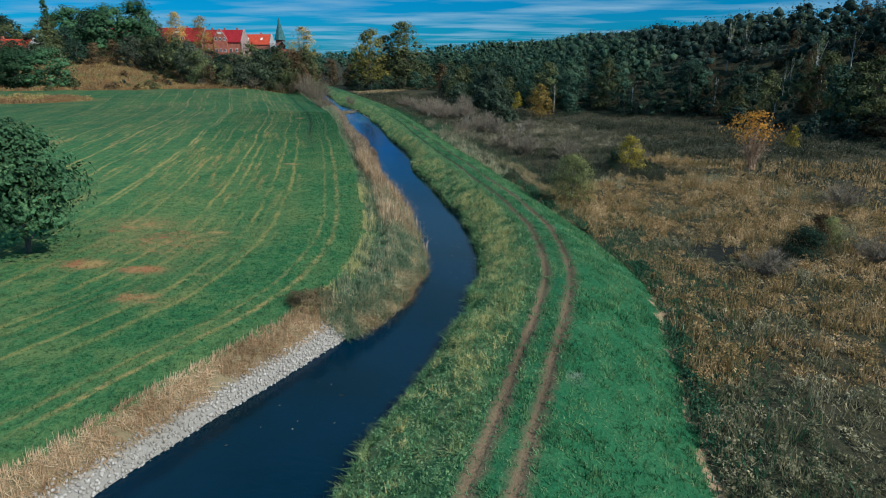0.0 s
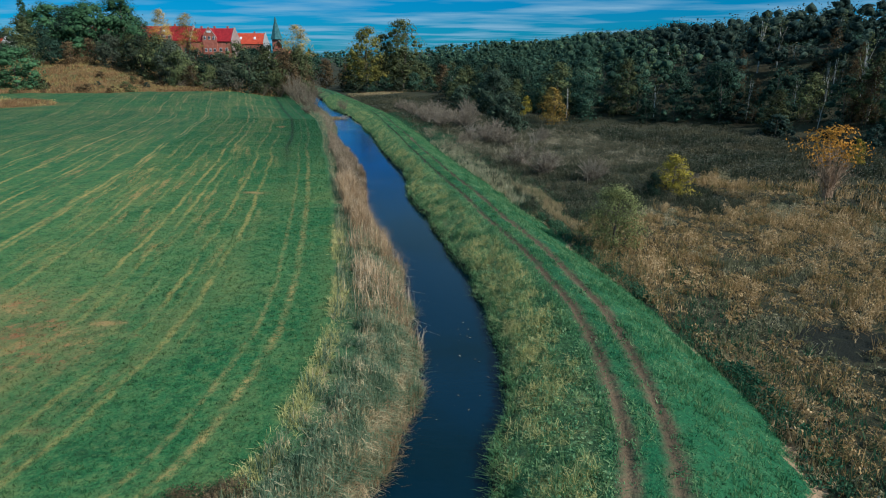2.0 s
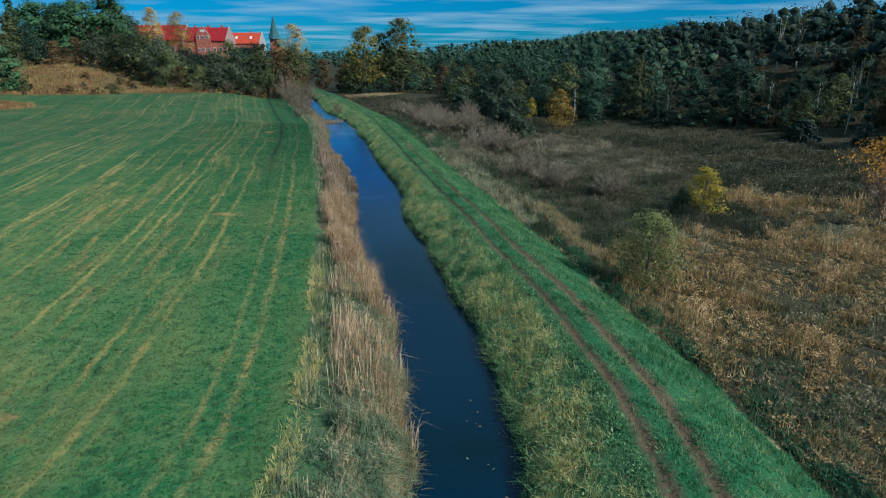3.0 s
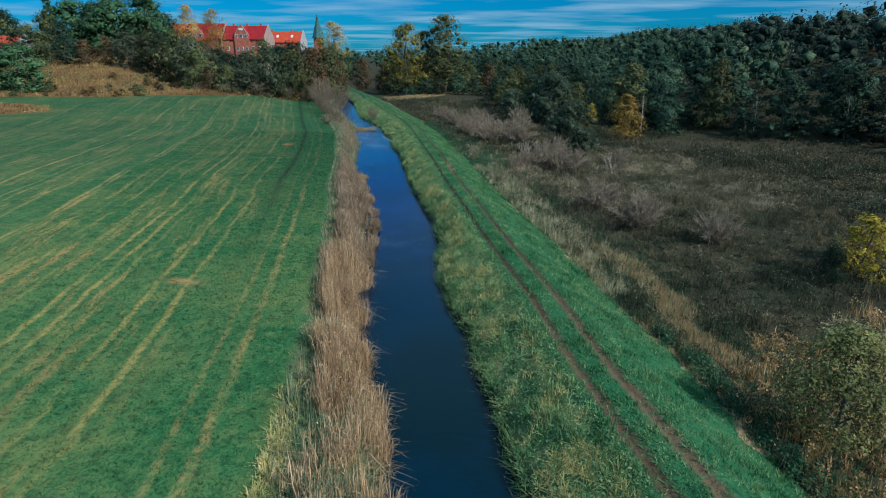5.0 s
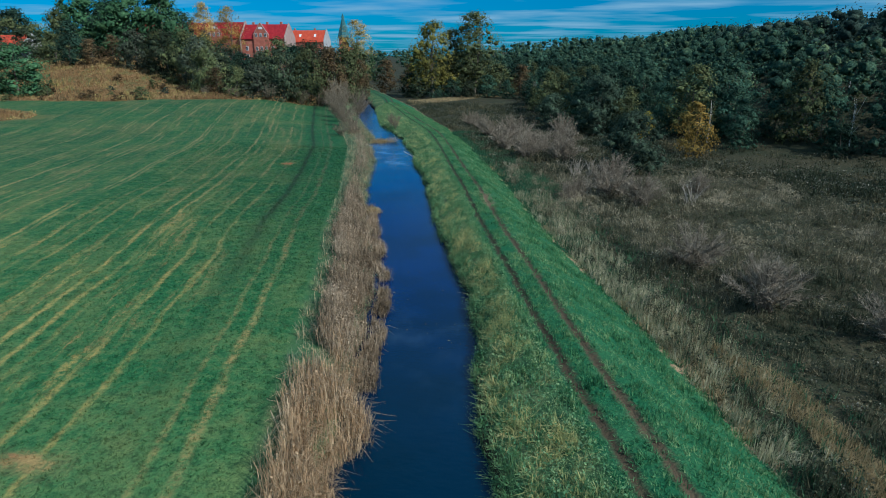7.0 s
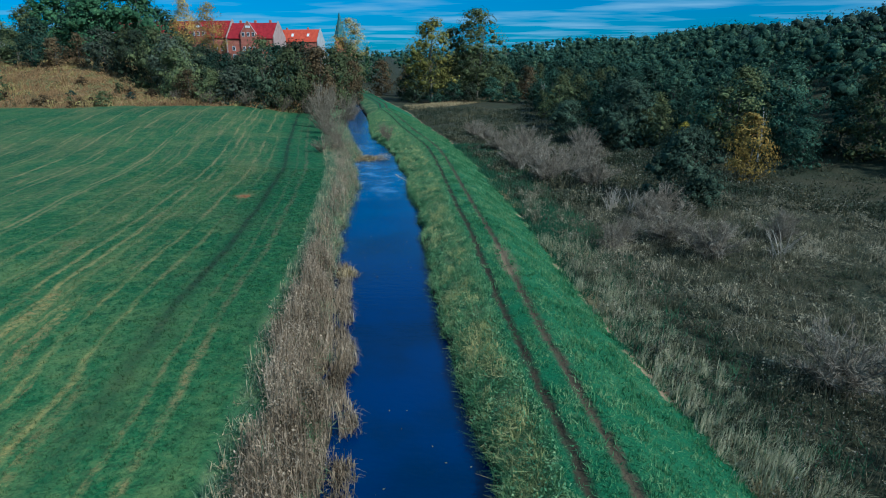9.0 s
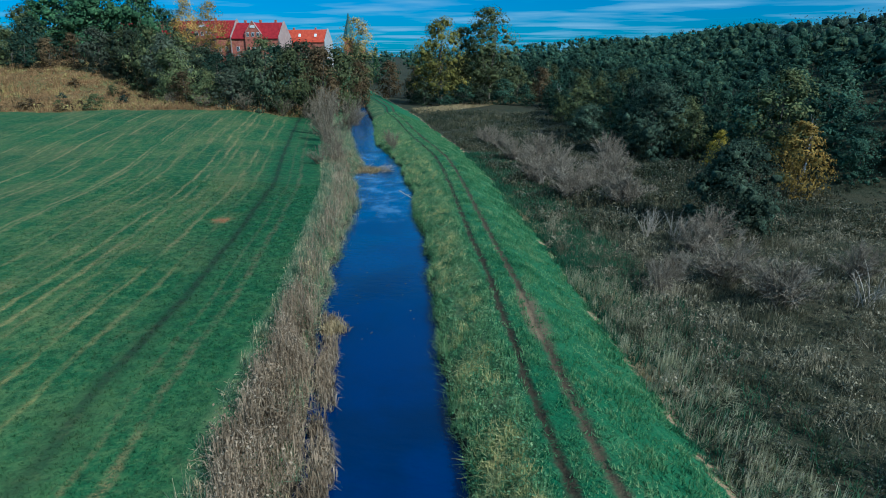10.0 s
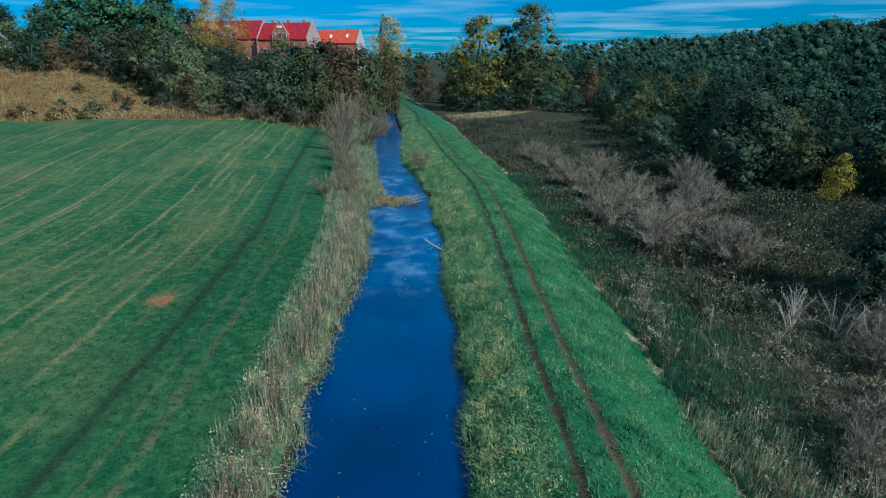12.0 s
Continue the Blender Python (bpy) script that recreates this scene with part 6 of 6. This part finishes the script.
def tenement(x0, x1, y, z, depth, eaves, ridge, wall, roof, end, label, gables=(), rows=(2.0, 5.4, 8.8), pitch=2.9, dormers=0):
    """A long house: front towards -y, saddle roof along x."""
    w, cx = x1 - x0, (x0 + x1) / 2
    ob = thing("tenement_house", label, "house", cx, y, z, "red brick tenement row")
    part("wall", from_bm("wall", box(w - 0.8, depth - 0.1, eaves), wall), ob)
    part("roof", from_bm("roof", prism(w - 0.9, depth, ridge - eaves), roof), ob, m=pose(0, 0, eaves + 0.1))
    for s in (-1, 1):
        part("end_wall", from_bm("end_wall", gable_wall(depth + 0.5, eaves + 0.3, ridge + 0.7, 0.5), end), ob, "plastered gable end", m=pose(s * (w / 2 - 0.2), 0, 0))
    n = int((w - 2) / pitch)
    for i in range(n):
        wx = -w / 2 + 1.6 + (w - 3.2) * (i + 0.5) / n
        if any(abs(wx + cx - g) < 4.4 for g in gables):
            continue
        for r in rows:
            window(ob, wx, -depth / 2 - 0.0, r)
    for g in gables:
        part("cross_gable", from_bm("cross_gable", gable_wall(7.4, eaves + 1.2, eaves + 6.6, 0.7), M_BRICK), ob, "stepped brick gable with white windows", m=pose(g - cx, -depth / 2 - 0.25, 0, 0, 0, 90))
        part("gable_roof", from_bm("gable_roof", prism(depth / 2, 7.0, 5.0, 0.2), roof), ob, m=pose(g - cx, -depth / 4 + 0.1, eaves + 1.2, 0, 0, 90))
        for wx in (-2.3, 0, 2.3):
            for r in rows + (eaves + 0.4,):
                window(ob, g - cx + wx, -depth / 2 - 0.62, r, s=0.9)
        part("gable_trim", from_bm("gable_trim", box(2.2, 0.3, 1.0, 0.1), M_FRAME), ob, "pale stone trim", m=pose(g - cx, -depth / 2 - 0.6, eaves + 3.8))
        for sx in (-1, 1):
            part("gable_coping", COPING, ob, "pale stone coping", m=pose(g - cx + sx * 1.85, -depth / 2 - 0.35, eaves + 3.95, 0, sx * 55.6, 0))
    for i in range(3):
        part("chimney", CHIMNEY, ob, m=pose(-w / 2 + w * (i + 0.6) / 3.2, 0.9, ridge - 1.0))
    for i in range(dormers):
        part("skylight", WINDOW_F, ob, "white framed skylight", m=pose(-w / 2 + w * (i + 0.7) / (dormers + 0.4), -depth / 2 * 0.62, eaves + (ridge - eaves) * 0.4, -35))


def build_town():
    tenement(-140, -117.8, 347, 6.5, 12.5, 14.3, 20.4, M_BRICK, M_TILE, M_PLASTER, "red brick tenement with red tiled roof and pink gable end", gables=(-129.3,))
    tenement(-196, -140.2, 349, 6.5, 12.5, 14.8, 21.6, M_BRICK, M_TILE, M_PLASTER, "long red brick tenement with red tiled roof behind trees", gables=(-153.5, -176.0))
    tenement(-168, -127.2, 430, 6.0, 12.0, 14.7, 21.0, M_BRICK, M_TILE2, M_WHITE, "brick house with orange red roof and white gable end", dormers=4)
    tenement(-204, -176, 258, 9.5, 10.0, 7.2, 10.8, M_WHITE, M_TILE2, M_WHITE, "white house with red tiled roof behind bushes", rows=(1.2, 4.2))
    # church
    ob = thing("church_tower", "distant church tower with green copper spire", "church", -186, 657, 8.0)
    part("wall", from_bm("wall", box(7.5, 7.5, 20, 0.2), M_BRICK), ob)
    for nm, r0, h, z, m in (("spire", 6.2, 21, 20, M_COPPER), ("lantern", 1.6, 4, 38, M_COPPER)):
        bm = bmesh.new()
        bmesh.ops.create_cone(bm, cap_ends=True, segments=8, radius1=r0, radius2=0.12, depth=h)
        bmesh.ops.translate(bm, vec=(0, 0, h / 2), verts=bm.verts)
        part(nm, from_bm(nm, bm, m), ob, "green copper " + nm, m=pose(0, 0, z))
    part("nave_roof", from_bm("nave_roof", prism(26, 13, 8), M_COPPER), ob, m=pose(3, 7, 11, 0, 0, 90))
    part("nave", from_bm("nave", box(12.5, 25.6, 11.2), M_BRICK), ob, m=pose(3, 7, 0))


build_town()


# ---- by the water: dam of branches, drifting branch, islet ----
def log(rng, length, r):
    pts, rad = limb(rng, (0, 0, 0), (0.25, 0, 1), length, r, r * 0.5, 0.08, 5)
    main = tube(pts, rad, 6)
    tw = [tube(*limb(rng, pts[int(rng.integers(1, 5))], rng.normal(0, 1, 3), length * rng.uniform(0.15, 0.4), r * 0.4, 0.01, 0.2, 3), 4) for _ in range(6)]
    return join(main, *tw)


def build_waterside():
    rng = np.random.default_rng(81)
    me = mesh_of("branch", *log(rng, 2.4, 0.07), M_PALETWIG, flat=False)
    b = tagged(new("drift_branch", me), "bare forked branch caught at the river bank", "branch")
    b.matrix_basis = pose(-21.4, 152.6, WATER_Z + 0.02, 0, -88, 10)
    dam = thing("branch_dam", "low dam of sticks and dead weeds across the river", "dam", -31, 168, WATER_Z)
    sticks = [mesh_of("stick", *log(rng, 1.8, 0.05), M_TWIG, flat=False) for _ in range(3)]
    for i in range(34):
        x = -34.2 + 5.2 * rng.random()
        part("stick", sticks[i % 3], dam, m=pose(x + 31, rng.normal(0.6, 0.6), 0.02 + 0.2 * rng.random(), rng.uniform(60, 100), 0, rng.uniform(40, 140)))
    for x in (-29.2, -28.8, -29.6):
        part("post", sticks[0], dam, "upright stake", m=pose(x + 31, -0.4 + rng.normal(0, 0.2), -0.5, 4, 3, 30))
    base = np.column_stack([rng.uniform(-34.5, -30.0, 500), rng.normal(168.4, 0.8, 500), np.full(500, WATER_Z - 0.05)])
    isle = np.column_stack([rng.normal(-20.0, 0.28, 130), rng.normal(119.3, 0.45, 130), np.full(130, WATER_Z - 0.1)])
    stuff("waterside_weeds", "tawny weeds standing in shallow water", "weeds", join(blades(rng, base, 5, (0.3, 0.9), (0.03, 0.06), 1.1, 0.9), blades(rng, isle, 5, (0.4, 0.9), (0.03, 0.06), 1.0, 0.9)), M_STRAW)
    fl = strip(rng, 260, 20, 150, lambda y: at(L_LEFT, y) + 1.6, lambda y: at(L_RIGHT, y) - 0.5, lambda x, y, r: wave(x, y, 4.0) > 0.1)
    fl[:, 2] = WATER_Z + 0.012
    s = rng.uniform(0.03, 0.09, len(fl))[:, None]
    a = rng.uniform(0, 6.28, len(fl))
    u, v = np.column_stack([np.cos(a), np.sin(a), 0 * a]) * s, np.column_stack([-np.sin(a), np.cos(a), 0 * a]) * s * 0.6
    V = np.stack([fl - u, fl - v, fl + u, fl + v + np.array([0, 0, 0.02])], axis=1).reshape(-1, 3)
    i = np.arange(len(fl))[:, None] * 4
    stuff("floating_leaves", "pale leaves and foam drifting on the river", "leaves", (V, np.concatenate([i + np.array([[0, 1, 2]]), i + np.array([[0, 2, 3]])])), M_SEED)


build_waterside()


# ---- stone bank ----
def stone_mesh(seed):
    rng = np.random.default_rng(seed)
    bm = bmesh.new()
    bmesh.ops.create_icosphere(bm, subdivisions=1, radius=0.5)
    k = rng.uniform(0.55, 1.0, 3)
    for v in bm.verts:
        v.co = Vector((v.co.x * k[0], v.co.y * k[1], v.co.z * k[2] * 0.8)) * rng.uniform(0.78, 1.12)
    return bm


def build_stones():
    rng = np.random.default_rng(91)
    bank = thing("stone_bank", "pale grey rubble stones lining the river bank", "stone bank", -9, 25, 0)
    shapes = [from_bm("stone", stone_mesh(92 + i), M_STONE) for i in range(8)]
    V, F, n, made = [], [], 0, 0
    spots = []
    for y in np.arange(8.0, 31.6, 0.105):
        a, b = float(at(L_FIELD, y) + 0.58 * (at(L_LEFT, y) - at(L_FIELD, y))), float(at(L_LEFT, y)) + 0.25
        for x in np.arange(a, b, 0.115):
            spots.append((x + rng.normal(0, 0.07), y + rng.normal(0, 0.06)))
    order = sorted(spots, key=lambda p: abs(p[1] - 21.0))
    for x, y in order:
        z = float(height(x, y)) + 0.06
        s = rng.uniform(0.13, 0.26)
        m = Matrix.LocRotScale((x + 9, y - 25, z), Euler(rng.uniform(0, 6.28, 3)), (s, s, s))
        if made < 300:
            part("stone", shapes[made % 8], bank, m=m)
            made += 1
        else:
            bm = stone_mesh(int(rng.integers(1000)))
            bm.verts.index_update()
            vv = np.array([m @ v.co for v in bm.verts])
            V.append(vv)
            F.append(np.array([[v.index for v in f.verts] for f in bm.faces]) + n)
            n += len(vv)
            bm.free()
    part("rubble", mesh_of("rubble", np.concatenate(V), np.concatenate(F), M_RUBBLE), bank)
    tagged(bank.children[-1], kind="stuff")


build_stones()
